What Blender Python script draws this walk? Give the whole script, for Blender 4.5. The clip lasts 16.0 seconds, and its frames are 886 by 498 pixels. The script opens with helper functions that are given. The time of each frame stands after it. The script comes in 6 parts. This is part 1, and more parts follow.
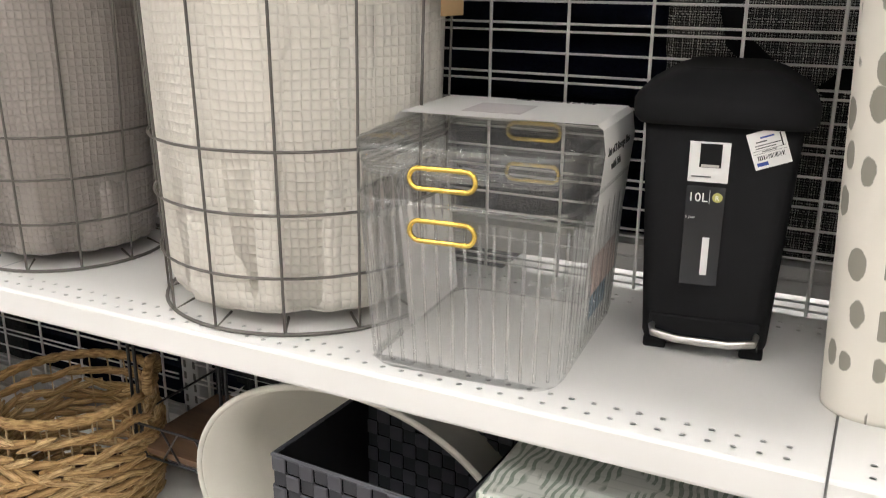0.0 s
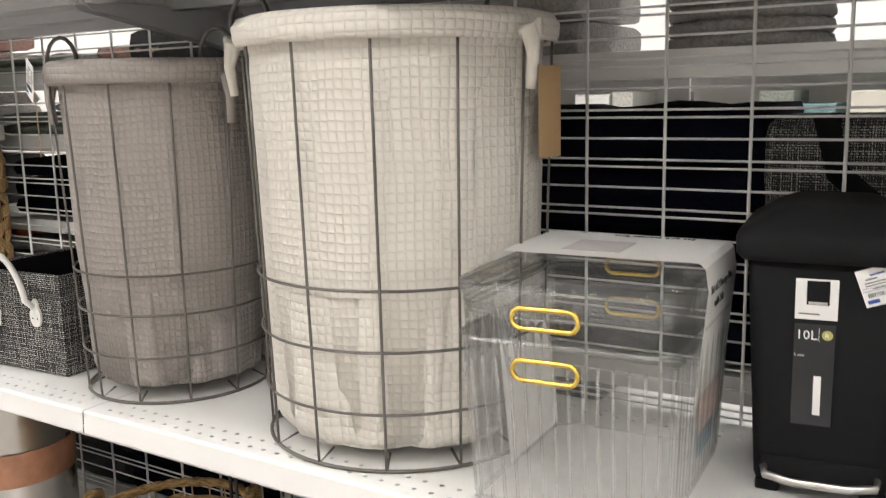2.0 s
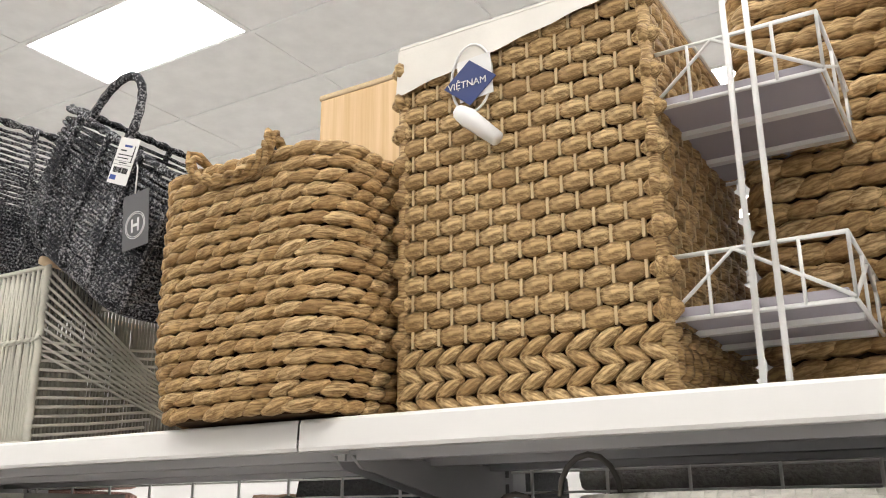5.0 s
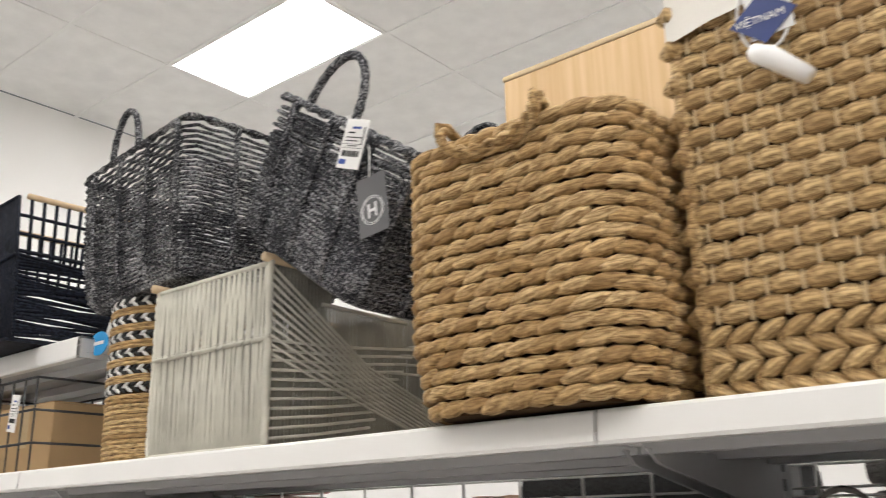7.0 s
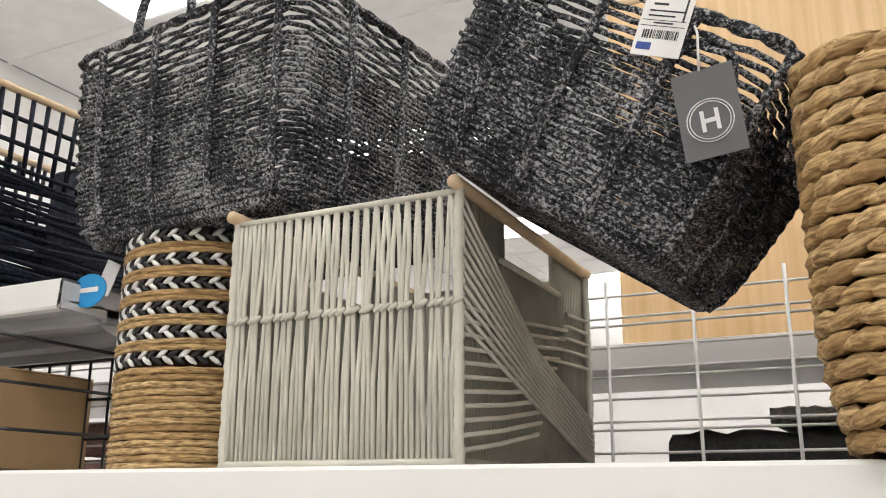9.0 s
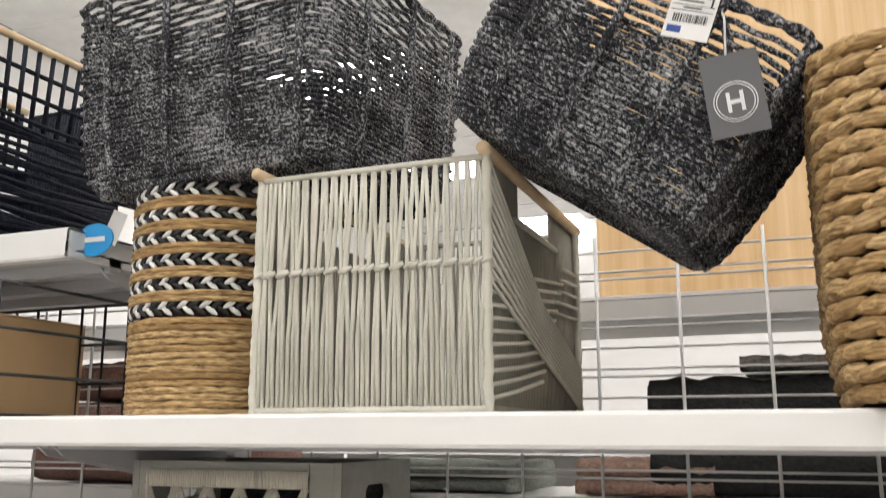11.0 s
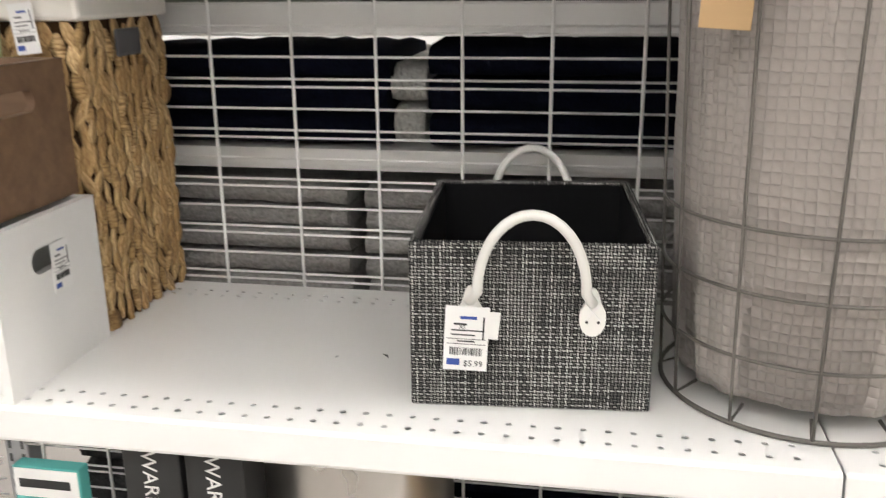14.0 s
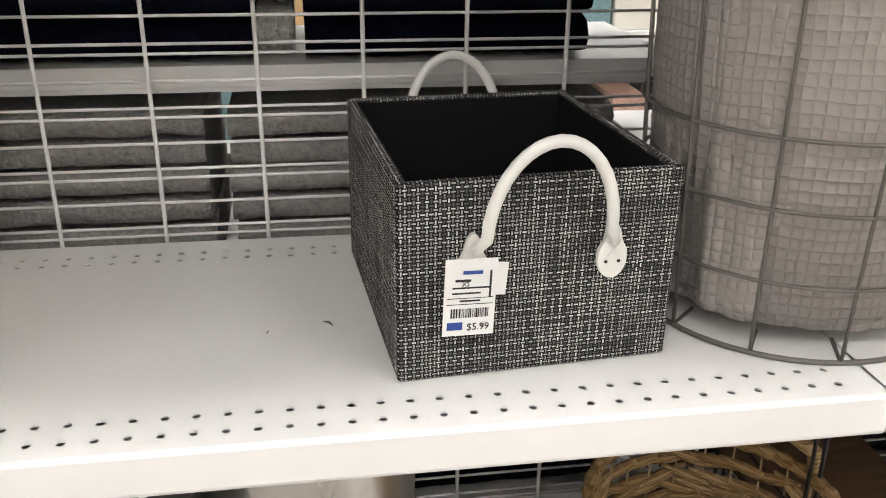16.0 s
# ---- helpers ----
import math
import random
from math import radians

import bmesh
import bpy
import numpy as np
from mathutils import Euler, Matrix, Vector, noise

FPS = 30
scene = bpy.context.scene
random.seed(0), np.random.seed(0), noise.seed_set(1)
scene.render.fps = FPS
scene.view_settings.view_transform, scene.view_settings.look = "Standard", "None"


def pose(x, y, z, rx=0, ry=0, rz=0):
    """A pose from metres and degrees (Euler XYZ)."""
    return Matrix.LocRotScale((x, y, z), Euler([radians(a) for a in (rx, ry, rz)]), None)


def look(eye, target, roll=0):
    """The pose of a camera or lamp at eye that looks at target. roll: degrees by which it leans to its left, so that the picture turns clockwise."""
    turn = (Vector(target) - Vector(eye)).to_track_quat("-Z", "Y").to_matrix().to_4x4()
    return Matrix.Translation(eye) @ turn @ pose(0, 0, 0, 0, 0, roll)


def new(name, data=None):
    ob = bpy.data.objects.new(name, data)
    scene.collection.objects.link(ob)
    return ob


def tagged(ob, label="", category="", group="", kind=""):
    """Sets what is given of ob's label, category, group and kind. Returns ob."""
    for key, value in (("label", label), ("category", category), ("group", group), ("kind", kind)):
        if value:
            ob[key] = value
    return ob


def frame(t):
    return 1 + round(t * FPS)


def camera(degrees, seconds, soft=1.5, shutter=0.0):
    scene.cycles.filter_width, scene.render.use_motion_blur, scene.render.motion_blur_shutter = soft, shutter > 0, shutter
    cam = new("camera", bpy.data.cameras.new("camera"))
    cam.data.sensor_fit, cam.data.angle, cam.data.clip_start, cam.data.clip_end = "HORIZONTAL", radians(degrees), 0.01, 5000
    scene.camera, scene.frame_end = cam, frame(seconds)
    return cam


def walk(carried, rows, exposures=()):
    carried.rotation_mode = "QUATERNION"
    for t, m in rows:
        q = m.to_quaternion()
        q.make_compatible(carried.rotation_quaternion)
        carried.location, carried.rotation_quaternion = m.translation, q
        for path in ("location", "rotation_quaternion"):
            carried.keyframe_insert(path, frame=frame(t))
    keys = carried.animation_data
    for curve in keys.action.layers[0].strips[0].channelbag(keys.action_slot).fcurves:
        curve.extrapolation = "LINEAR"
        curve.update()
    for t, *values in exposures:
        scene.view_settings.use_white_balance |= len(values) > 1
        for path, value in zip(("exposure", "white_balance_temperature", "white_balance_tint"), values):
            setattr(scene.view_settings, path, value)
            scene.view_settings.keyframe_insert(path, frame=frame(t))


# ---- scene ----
cam = camera(53.0, 16.0, soft=1.0, shutter=0.35)
PATH = [
    (0, (1.224, -1.26, 1.150), (0.369, 0.447, 0.553), 0.4),
    (0.5, (1.229, -1.259, 1.161), (0.339, 0.449, 0.622), -0.2),
    (1, (1.226, -1.267, 1.163), (0.296, 0.435, 0.675), -0.7),
    (1.5, (1.222, -1.268, 1.165), (0.222, 0.414, 0.752), -1.3),
    (2, (1.217, -1.275, 1.178), (0.158, 0.388, 0.839), -1.3),
    (2.5, (1.19, -1.279, 1.213), (0.065, 0.363, 1.01), -0.7),
    (2.6, (1.187, -1.288, 1.222), (0.045, 0.348, 1.079), -0.7),
    (3, (1.095, -1.268, 1.259), (-0.105, 0.330, 1.324), 0.1),
    (3.5, (0.961, -1.251, 1.306), (-0.219, 0.322, 1.674), 1.9),
    (5.8, (0.627, -1.281, 1.239), (-0.331, 0.371, 1.832), -1.3),
    (6, (0.623, -1.285, 1.237), (-0.358, 0.356, 1.826), -1.4),
    (6.5, (0.572, -1.297, 1.25), (-0.521, 0.273, 1.832), -1.7),
    (7, (0.463, -1.278, 1.266), (-0.749, 0.202, 1.852), -1.3),
    (7.5, (0.275, -1.226, 1.276), (-1.006, 0.19, 1.872), -0.4),
    (8, (0.111, -1.183, 1.285), (-1.132, 0.264, 1.887), 0.6),
    (8.5, (-0.044, -1.184, 1.306), (-1.122, 0.39, 1.906), 1.0),
    (8.7, (-0.137, -1.196, 1.332), (-1.105, 0.456, 1.908), 0.4),
    (10.8, (-0.267, -1.333, 1.361), (-0.995, 0.475, 1.809), 0.1),
    (11, (-0.263, -1.327, 1.35), (-0.998, 0.487, 1.758), -0.0),
    (11.5, (-0.252, -1.316, 1.317), (-0.983, 0.524, 1.599), -0.2),
    (12, (-0.241, -1.29, 1.267), (-0.93, 0.585, 1.365), -0.2),
    (12.5, (-0.242, -1.275, 1.211), (-0.87, 0.622, 1.145), -0.8),
    (13, (-0.235, -1.273, 1.168), (-0.792, 0.629, 0.902), -0.8),
    (13.5, (-0.228, -1.258, 1.15), (-0.69, 0.637, 0.706), -0.5),
    (14, (-0.238, -1.224, 1.139), (-0.574, 0.66, 0.559), -0.5),
    (14.5, (-0.359, -1.147, 1.121), (-0.451, 0.728, 0.433), 0.2),
    (15, (-0.452, -1.091, 1.112), (-0.382, 0.772, 0.388), 0.1),
    (15.5, (-0.489, -1.047, 1.115), (-0.27, 0.786, 0.346), 0.5),
    (16, (-0.495, -1.041, 1.114), (-0.207, 0.777, 0.331), 0.7),
]
EXPOSURE = [(0, -0.1), (2.5, 0.0), (3.5, -0.12), (5.8, -0.45), (8.7, -0.5), (11, -0.42), (12.5, 0.15), (14, 0.1), (16, -0.08)]
walk(cam, [(t, look(e, g, r)) for t, e, g, r in PATH], EXPOSURE)

# ---- world and light ----
world = bpy.data.worlds.new("world")
scene.world = world
world.use_nodes = True
world.node_tree.nodes["Background"].inputs[0].default_value = (0.9, 0.95, 1.0, 1)
world.node_tree.nodes["Background"].inputs[1].default_value = 0.25
PANEL_GLOW = 19.0

LOW, UP = 0.697, 1.372          # tops of the two shelves
FRONT, UFRONT = -0.444, -0.474  # their front edges
S = 1.22                        # width of a section
CEIL = 3.90


# ---- materials ----
class Nodes:
    """A small helper that strings shader nodes together."""

    def __init__(self, name):
        self.m = bpy.data.materials.new(name)
        self.m.use_nodes = True
        self.t = self.m.node_tree
        self.b = self.t.nodes["Principled BSDF"]

    def add(self, kind, values=None, **props):
        n = self.t.nodes.new(kind)
        for k, v in props.items():
            setattr(n, k, v)
        for k, v in (values or {}).items():
            self.put(n.inputs[k], v)
        return n

    def put(self, socket, v):
        if isinstance(v, bpy.types.NodeSocket):
            self.t.links.new(v, socket)
        else:
            socket.default_value = v

    def math(self, op, a, b=0.0, c=0.0):
        n = self.add("ShaderNodeMath", {0: a, 1: b, 2: c}, operation=op)
        return n.outputs[0]

    def mix(self, f, a, b, blend="MIX"):
        n = self.add("ShaderNodeMix", data_type="RGBA", blend_type=blend)
        for k, v in ((0, f), (6, a), (7, b)):
            self.put(n.inputs[k], (*v, 1) if isinstance(v, tuple) and len(v) == 3 else v)
        return n.outputs[2]

    def noise(self, scale, detail=4.0, vector=None, rough=0.55):
        n = self.add("ShaderNodeTexNoise", {"Scale": scale, "Detail": detail, "Roughness": rough})
        if vector is not None:
            self.put(n.inputs["Vector"], vector)
        return n.outputs[0]

    def coord(self, which="Object"):
        return self.add("ShaderNodeTexCoord").outputs[which]

    def scaled(self, v, s):
        return self.add("ShaderNodeMapping", {0: v, 3: s}).outputs[0]

    def ramp(self, f, *stops):
        n = self.add("ShaderNodeValToRGB", {0: f})
        e = n.color_ramp.elements
        while len(e) < len(stops):
            e.new(0.5)
        for k, (p, c) in zip(e, stops):
            k.position, k.color = p, (*c, 1)
        return n.outputs[0]

    def bump(self, height, strength=0.3, distance=0.002):
        n = self.add("ShaderNodeBump", {"Strength": strength, "Distance": distance, "Height": height})
        self.put(self.b.inputs["Normal"], n.outputs[0])

    def done(self, colour, rough=0.6, metal=0.0, **more):
        self.put(self.b.inputs["Base Color"], (*colour, 1) if isinstance(colour, tuple) and len(colour) == 3 else colour)
        self.put(self.b.inputs["Roughness"], rough)
        self.put(self.b.inputs["Metallic"], metal)
        for k, v in more.items():
            self.put(self.b.inputs[k.replace("_", " ")], v)
        return self.m


def plain(name, colour, rough=0.5, metal=0.0, vary=0.12, scale=25.0, bump=0.08):
    n = Nodes(name)
    co = n.coord()
    big, fine = n.noise(scale * 0.25, 3, co), n.noise(scale * 6, 5, co)
    dark = tuple(c * (1 - vary) for c in colour)
    light = tuple(min(1, c * (1 + vary * 0.6)) for c in colour)
    c = n.mix(n.ramp(big, (0.3, (0, 0, 0)), (0.7, (1, 1, 1))), dark, light)
    c = n.mix(n.math("MULTIPLY", fine, vary), c, dark)
    n.bump(fine, bump, 0.001)
    r = n.math("ADD", n.math("MULTIPLY", big, 0.15), rough - 0.07)
    return n.done(c, r, metal, Specular_IOR_Level=0.5 if rough < 0.7 else 0.15)


def fibre(name, dark, mid, light, along=(8, 90, 90), rough=0.62):
    """Dried plant strands, streaked along their length, each piece its own tone."""
    n = Nodes(name)
    co = n.coord()
    streak = n.noise(1.0, 5, n.scaled(co, along))
    tone = n.add("ShaderNodeObjectInfo").outputs["Random"]
    isle = n.add("ShaderNodeNewGeometry").outputs["Random Per Island"]
    c = n.ramp(n.math("FRACT", n.math("ADD", tone, isle)), (0.0, dark), (0.22, mid), (0.42, light), (0.6, mid), (0.8, tuple(0.5 * (a + b) for a, b in zip(dark, mid))), (1.0, light))
    c = n.mix(n.ramp(streak, (0.38, (1, 1, 1)), (0.62, (0, 0, 0))), c, tuple(v * 0.55 for v in dark))
    c = n.mix(0.25, c, n.ramp(streak, (0.3, dark), (0.7, light)))
    n.bump(streak, 0.75, 0.0018)
    return n.done(c, rough, Specular_IOR_Level=0.22)


def waffle(name, colour, cell=0.0125, depth=0.65):
    n = Nodes(name)
    uv = n.add("ShaderNodeUVMap").outputs[0]
    sep = n.add("ShaderNodeSeparateXYZ", {0: uv})
    wob = n.math("MULTIPLY", n.noise(9, 2, uv), 0.012)
    a = n.math("ABSOLUTE", n.math("SINE", n.math("MULTIPLY", n.math("ADD", sep.outputs[0], wob), math.pi / cell)))
    b = n.math("ABSOLUTE", n.math("SINE", n.math("MULTIPLY", n.math("ADD", sep.outputs[1], wob), math.pi / cell)))
    h = n.math("MULTIPLY", n.math("POWER", a, 0.5), n.math("POWER", b, 0.5))
    fine = n.noise(700, 3, uv)
    h2 = n.math("ADD", h, n.math("MULTIPLY", fine, 0.35))
    n.bump(h2, depth, 0.0034)
    # grooves a touch darker than the raised cells: relief shade painted into the colour
    c = n.mix(h, tuple(v * 0.95 for v in colour), colour)
    c = n.mix(n.math("MULTIPLY", fine, 0.25), c, tuple(v * 0.7 for v in colour))
    c = n.mix(n.math("MULTIPLY", n.noise(7, 3, uv), 0.3), c, tuple(v * 0.86 for v in colour))
    return n.done(c, 0.9, Sheen_Weight=0.1, Specular_IOR_Level=0.1)


def tweed(name, dark, light, cell=0.0037):
    """Coarse plain weave of dark and pale yarns."""
    n = Nodes(name)
    uv = n.add("ShaderNodeUVMap").outputs[0]
    k = 1 / cell
    sep = n.add("ShaderNodeSeparateXYZ", {0: n.scaled(uv, (k, k, 1))})
    u, v = sep.outputs[0], sep.outputs[1]
    fu, fv = (n.math("ABSOLUTE", n.math("SUBTRACT", n.math("FRACT", q), 0.5)) for q in (u, v))
    iu, iv = (n.math("FLOOR", q) for q in (u, v))
    odd = n.math("MODULO", n.math("ABSOLUTE", n.math("ADD", iu, iv)), 2.0)
    even = n.math("SUBTRACT", 1.0, odd)
    cell_uv = n.add("ShaderNodeCombineXYZ", {0: iu, 1: iv}).outputs[0]
    weft = n.noise(1.0, 1, n.scaled(cell_uv, (0.035, 0.97, 1)))
    warp = n.noise(1.0, 1, n.scaled(n.add("ShaderNodeVectorMath", {0: cell_uv, 1: (31.7, 17.3, 0)}).outputs[0], (0.97, 0.035, 1)))
    on_weft = n.math("MULTIPLY", odd, n.math("LESS_THAN", fv, 0.185))
    on_warp = n.math("MULTIPLY", even, n.math("LESS_THAN", fu, 0.185))
    pale = n.math("ADD", n.math("MULTIPLY", on_weft, n.ramp(weft, (0.40, (0.16, 0.16, 0.16)), (0.62, (1, 1, 1)))), n.math("MULTIPLY", on_warp, n.ramp(warp, (0.42, (0.13, 0.13, 0.13)), (0.64, (1, 1, 1)))))
    fuzz = n.noise(k * 2.2, 3, uv)
    c = n.mix(n.math("MULTIPLY", pale, n.ramp(fuzz, (0.3, (0.35, 0.35, 0.35)), (0.55, (1, 1, 1)))), dark, light)
    hgt = n.math("ADD", n.math("MULTIPLY", odd, n.math("SUBTRACT", 0.5, fv)), n.math("MULTIPLY", even, n.math("SUBTRACT", 0.5, fu)))
    n.bump(n.math("ADD", hgt, n.math("MULTIPLY", fuzz, 0.2)), 0.7, 0.0014)
    return n.done(c, 0.9, Specular_IOR_Level=0.1)


def yarn(name, dark, mid, light, k=260):
    """Twisted two-tone seagrass cord."""
    n = Nodes(name)
    co = n.coord()
    f = n.noise(k, 3, co, 0.7)
    g = n.noise(k * 0.06, 2, co)
    c = n.ramp(n.math("ADD", f, n.math("MULTIPLY", n.math("SUBTRACT", g, 0.5), 0.35)), (0.40, dark), (0.51, mid), (0.64, light))
    n.bump(f, 0.8, 0.002)
    return n.done(c, 0.7, Specular_IOR_Level=0.2)


def wood(name, dark, light, along=(2, 40, 40), rough=0.55):
    n = Nodes(name)
    co = n.coord()
    g = n.noise(1.0, 6, n.scaled(co, along), 0.6)
    rnd = n.add("ShaderNodeObjectInfo").outputs["Random"]
    c = n.mix(n.ramp(g, (0.3, (0, 0, 0)), (0.7, (1, 1, 1))), dark, light)
    c = n.mix(n.math("MULTIPLY", rnd, 0.25), c, dark)
    n.bump(g, 0.15, 0.001)
    return n.done(c, rough)


def rug(name, colour, k=160):
    n = Nodes(name)
    co = n.coord()
    f = n.noise(k, 4, co)
    g = n.noise(12, 3, co)
    c = n.mix(n.ramp(f, (0.3, (0, 0, 0)), (0.7, (1, 1, 1))), tuple(v * 0.55 for v in colour), colour)
    c = n.mix(n.math("MULTIPLY", g, 0.4), c, tuple(v * 0.7 for v in colour))
    n.bump(f, 0.9, 0.006)
    return n.done(c, 0.95, Specular_IOR_Level=0.05)


def glow(name, colour, power):
    n = Nodes(name)
    return n.done((0.9, 0.9, 0.9), 0.5, Emission_Color=(*colour, 1), Emission_Strength=power)


M = dict(
    shelf=plain("white_powder_coat", (0.80, 0.79, 0.77), 0.34, vary=0.05, scale=6, bump=0.03),
    under=plain("grey_shelf_metal", (0.50, 0.50, 0.51), 0.5, vary=0.08, scale=5),
    dark_gap=plain("shadow_gap_metal", (0.10, 0.10, 0.10), 0.6),
    wire=plain("white_wire", (0.80, 0.79, 0.77), 0.4, vary=0.06),
    grey_wire=plain("dark_grey_wire", (0.13, 0.118, 0.105), 0.45, vary=0.2),
    black_wire=plain("black_wire", (0.02, 0.02, 0.022), 0.4),
    cream=waffle("cream_waffle_cloth", (0.76, 0.72, 0.65)),
    taupe=waffle("taupe_waffle_cloth", (0.37, 0.335, 0.31), 0.0115),
    black_plastic=plain("black_plastic", (0.009, 0.009, 0.010), 0.72, vary=0.2, scale=40, bump=0.05),
    steel=plain("brushed_steel", (0.62, 0.60, 0.57), 0.28, 1.0, vary=0.1),
    gold=plain("polished_gold", (0.83, 0.60, 0.14), 0.16, 1.0, vary=0.05, bump=0.0),
    paper=plain("white_paper", (0.80, 0.79, 0.77), 0.6, vary=0.04),
    kraft=plain("kraft_card", (0.50, 0.34, 0.18), 0.8, vary=0.1),
    ink=plain("black_ink", (0.02, 0.02, 0.02), 0.6),
    blue=plain("blue_ink", (0.03, 0.07, 0.30), 0.5),
    navy_card=plain("navy_card", (0.025, 0.045, 0.17), 0.5),
    slate=plain("slate_card", (0.11, 0.11, 0.115), 0.6),
    pale_ink=plain("pale_ink", (0.7, 0.7, 0.7), 0.6),
    tweed=tweed("black_white_tweed", (0.014, 0.014, 0.015), (0.70, 0.68, 0.64)),
    lining=plain("black_lining", (0.008, 0.008, 0.009), 0.9),
    handle=plain("white_faux_leather", (0.78, 0.77, 0.73), 0.42, vary=0.05),
    hyacinth=fibre("water_hyacinth", (0.33, 0.185, 0.070), (0.60, 0.395, 0.175), (0.76, 0.56, 0.30), (1.6, 7, 7)),
    banana=fibre("banana_leaf_weave", (0.30, 0.175, 0.070), (0.56, 0.375, 0.17), (0.70, 0.51, 0.26), (1.6, 8, 8)),
    hyacinth_rope=fibre("water_hyacinth_rope", (0.31, 0.175, 0.066), (0.57, 0.375, 0.165), (0.72, 0.52, 0.27), (60, 60, 420)),
    banana_rope=fibre("banana_leaf_rope", (0.29, 0.165, 0.066), (0.54, 0.36, 0.16), (0.68, 0.49, 0.25), (60, 60, 420)),
    stake=plain("pale_cane_stake", (0.54, 0.40, 0.22), 0.6),
    # near-black brown that paints the shade seen between and behind woven strands
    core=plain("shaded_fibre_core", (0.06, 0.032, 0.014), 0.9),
    yarn=yarn("black_grey_seagrass", (0.013, 0.014, 0.017), (0.038, 0.038, 0.045), (0.42, 0.42, 0.43)),
    navy_cord=yarn("navy_black_cord", (0.003, 0.004, 0.008), (0.006, 0.008, 0.016), (0.016, 0.02, 0.034), 120),
    cord=plain("off_white_paper_cord", (0.62, 0.60, 0.52), 0.7, vary=0.18, scale=60, bump=0.3),
    # the same off-white cord, darkened to paint in the shade inside the basket
    shade_cord=plain("off_white_cord_shaded", (0.36, 0.345, 0.29), 0.75, vary=0.2, scale=60, bump=0.3),
    dowel=wood("pale_dowel", (0.50, 0.36, 0.21), (0.66, 0.51, 0.33)),
    bamboo=wood("bamboo_board", (0.58, 0.37, 0.17), (0.74, 0.53, 0.30), (60, 60, 2.0), 0.45),
    grey_wood=wood("grey_painted_wood", (0.35, 0.35, 0.31), (0.43, 0.43, 0.385), (3, 50, 50)),
    brown_wood=wood("walnut_stained_wood", (0.13, 0.075, 0.042), (0.235, 0.145, 0.085), (2.5, 45, 45)),
    white_wood=plain("white_painted_wood", (0.78, 0.77, 0.75), 0.4, vary=0.05),
    macrame=plain("cream_cotton_rope", (0.74, 0.70, 0.60), 0.9, vary=0.15, scale=80, bump=0.5),
    liner=plain("ivory_cotton_liner", (0.76, 0.73, 0.67), 0.9, vary=0.08, scale=40, bump=0.25),
    lilac=plain("lilac_grey_board", (0.42, 0.39, 0.43), 0.55, vary=0.06),
    blue_card=plain("bright_blue_card", (0.02, 0.33, 0.72), 0.5),
    speckle=None,
    strap=plain("charcoal_nylon_strap", (0.075, 0.077, 0.09), 0.6, vary=0.2, scale=70, bump=0.25),
    strap_dark=plain("black_nylon_strap", (0.035, 0.036, 0.045), 0.6, vary=0.2, scale=70, bump=0.25),
    tub=plain("cream_enamel", (0.74, 0.71, 0.63), 0.35, vary=0.04),
    copper=plain("copper_printed_card", (0.55, 0.27, 0.16), 0.4, vary=0.4, scale=60),
    towel_navy=rug("navy_towel", (0.006, 0.008, 0.020)),
    rug_grey=rug("grey_rug", (0.44, 0.42, 0.40)),
    rug_dark=rug("charcoal_rug", (0.075, 0.075, 0.075)),
    rug_sage=rug("sage_rug", (0.42, 0.45, 0.40)),
    towel_pink=rug("blush_towel", (0.72, 0.47, 0.37)),
    towel_rose=rug("rose_throw", (0.44, 0.27, 0.23)),
    towel_teal=rug("teal_towel", (0.28, 0.44, 0.46)),
    towel_white=rug("white_towel", (0.75, 0.74, 0.70)),
    orange=rug("orange_rug", (0.62, 0.22, 0.10)),
    floor=plain("beige_vinyl_floor", (0.36, 0.33, 0.30), 0.35, vary=0.1, scale=2),
    wall=plain("white_wall_paint", (0.82, 0.81, 0.79), 0.85, vary=0.04, scale=3),
    ceiling=plain("white_ceiling_tile", (0.86, 0.86, 0.85), 0.95, vary=0.06, scale=30, bump=0.25),
    tbar=plain("white_ceiling_rail", (0.84, 0.84, 0.83), 0.5, vary=0.03),
    panel=glow("lit_ceiling_panel", (1.0, 0.98, 0.965), PANEL_GLOW),
    green_card=plain("sea_green_card", (0.10, 0.42, 0.38), 0.5),
)


def speckled():
    n = Nodes("cream_with_taupe_dabs")
    uv = n.add("ShaderNodeUVMap").outputs[0]
    v = n.add("ShaderNodeTexVoronoi", {"Vector": n.scaled(uv, (30, 19, 1)), "Scale": 1.0, "Randomness": 0.45})
    d = n.math("ADD", v.outputs["Distance"], n.math("MULTIPLY", n.noise(70, 3, uv), 0.16))
    c = n.ramp(d, (0.40, (0.26, 0.245, 0.205)), (0.43, (0.74, 0.70, 0.63)))
    n.bump(n.noise(300, 3, uv), 0.15, 0.001)
    return n.done(c, 0.6)


M["speckle"] = speckled()


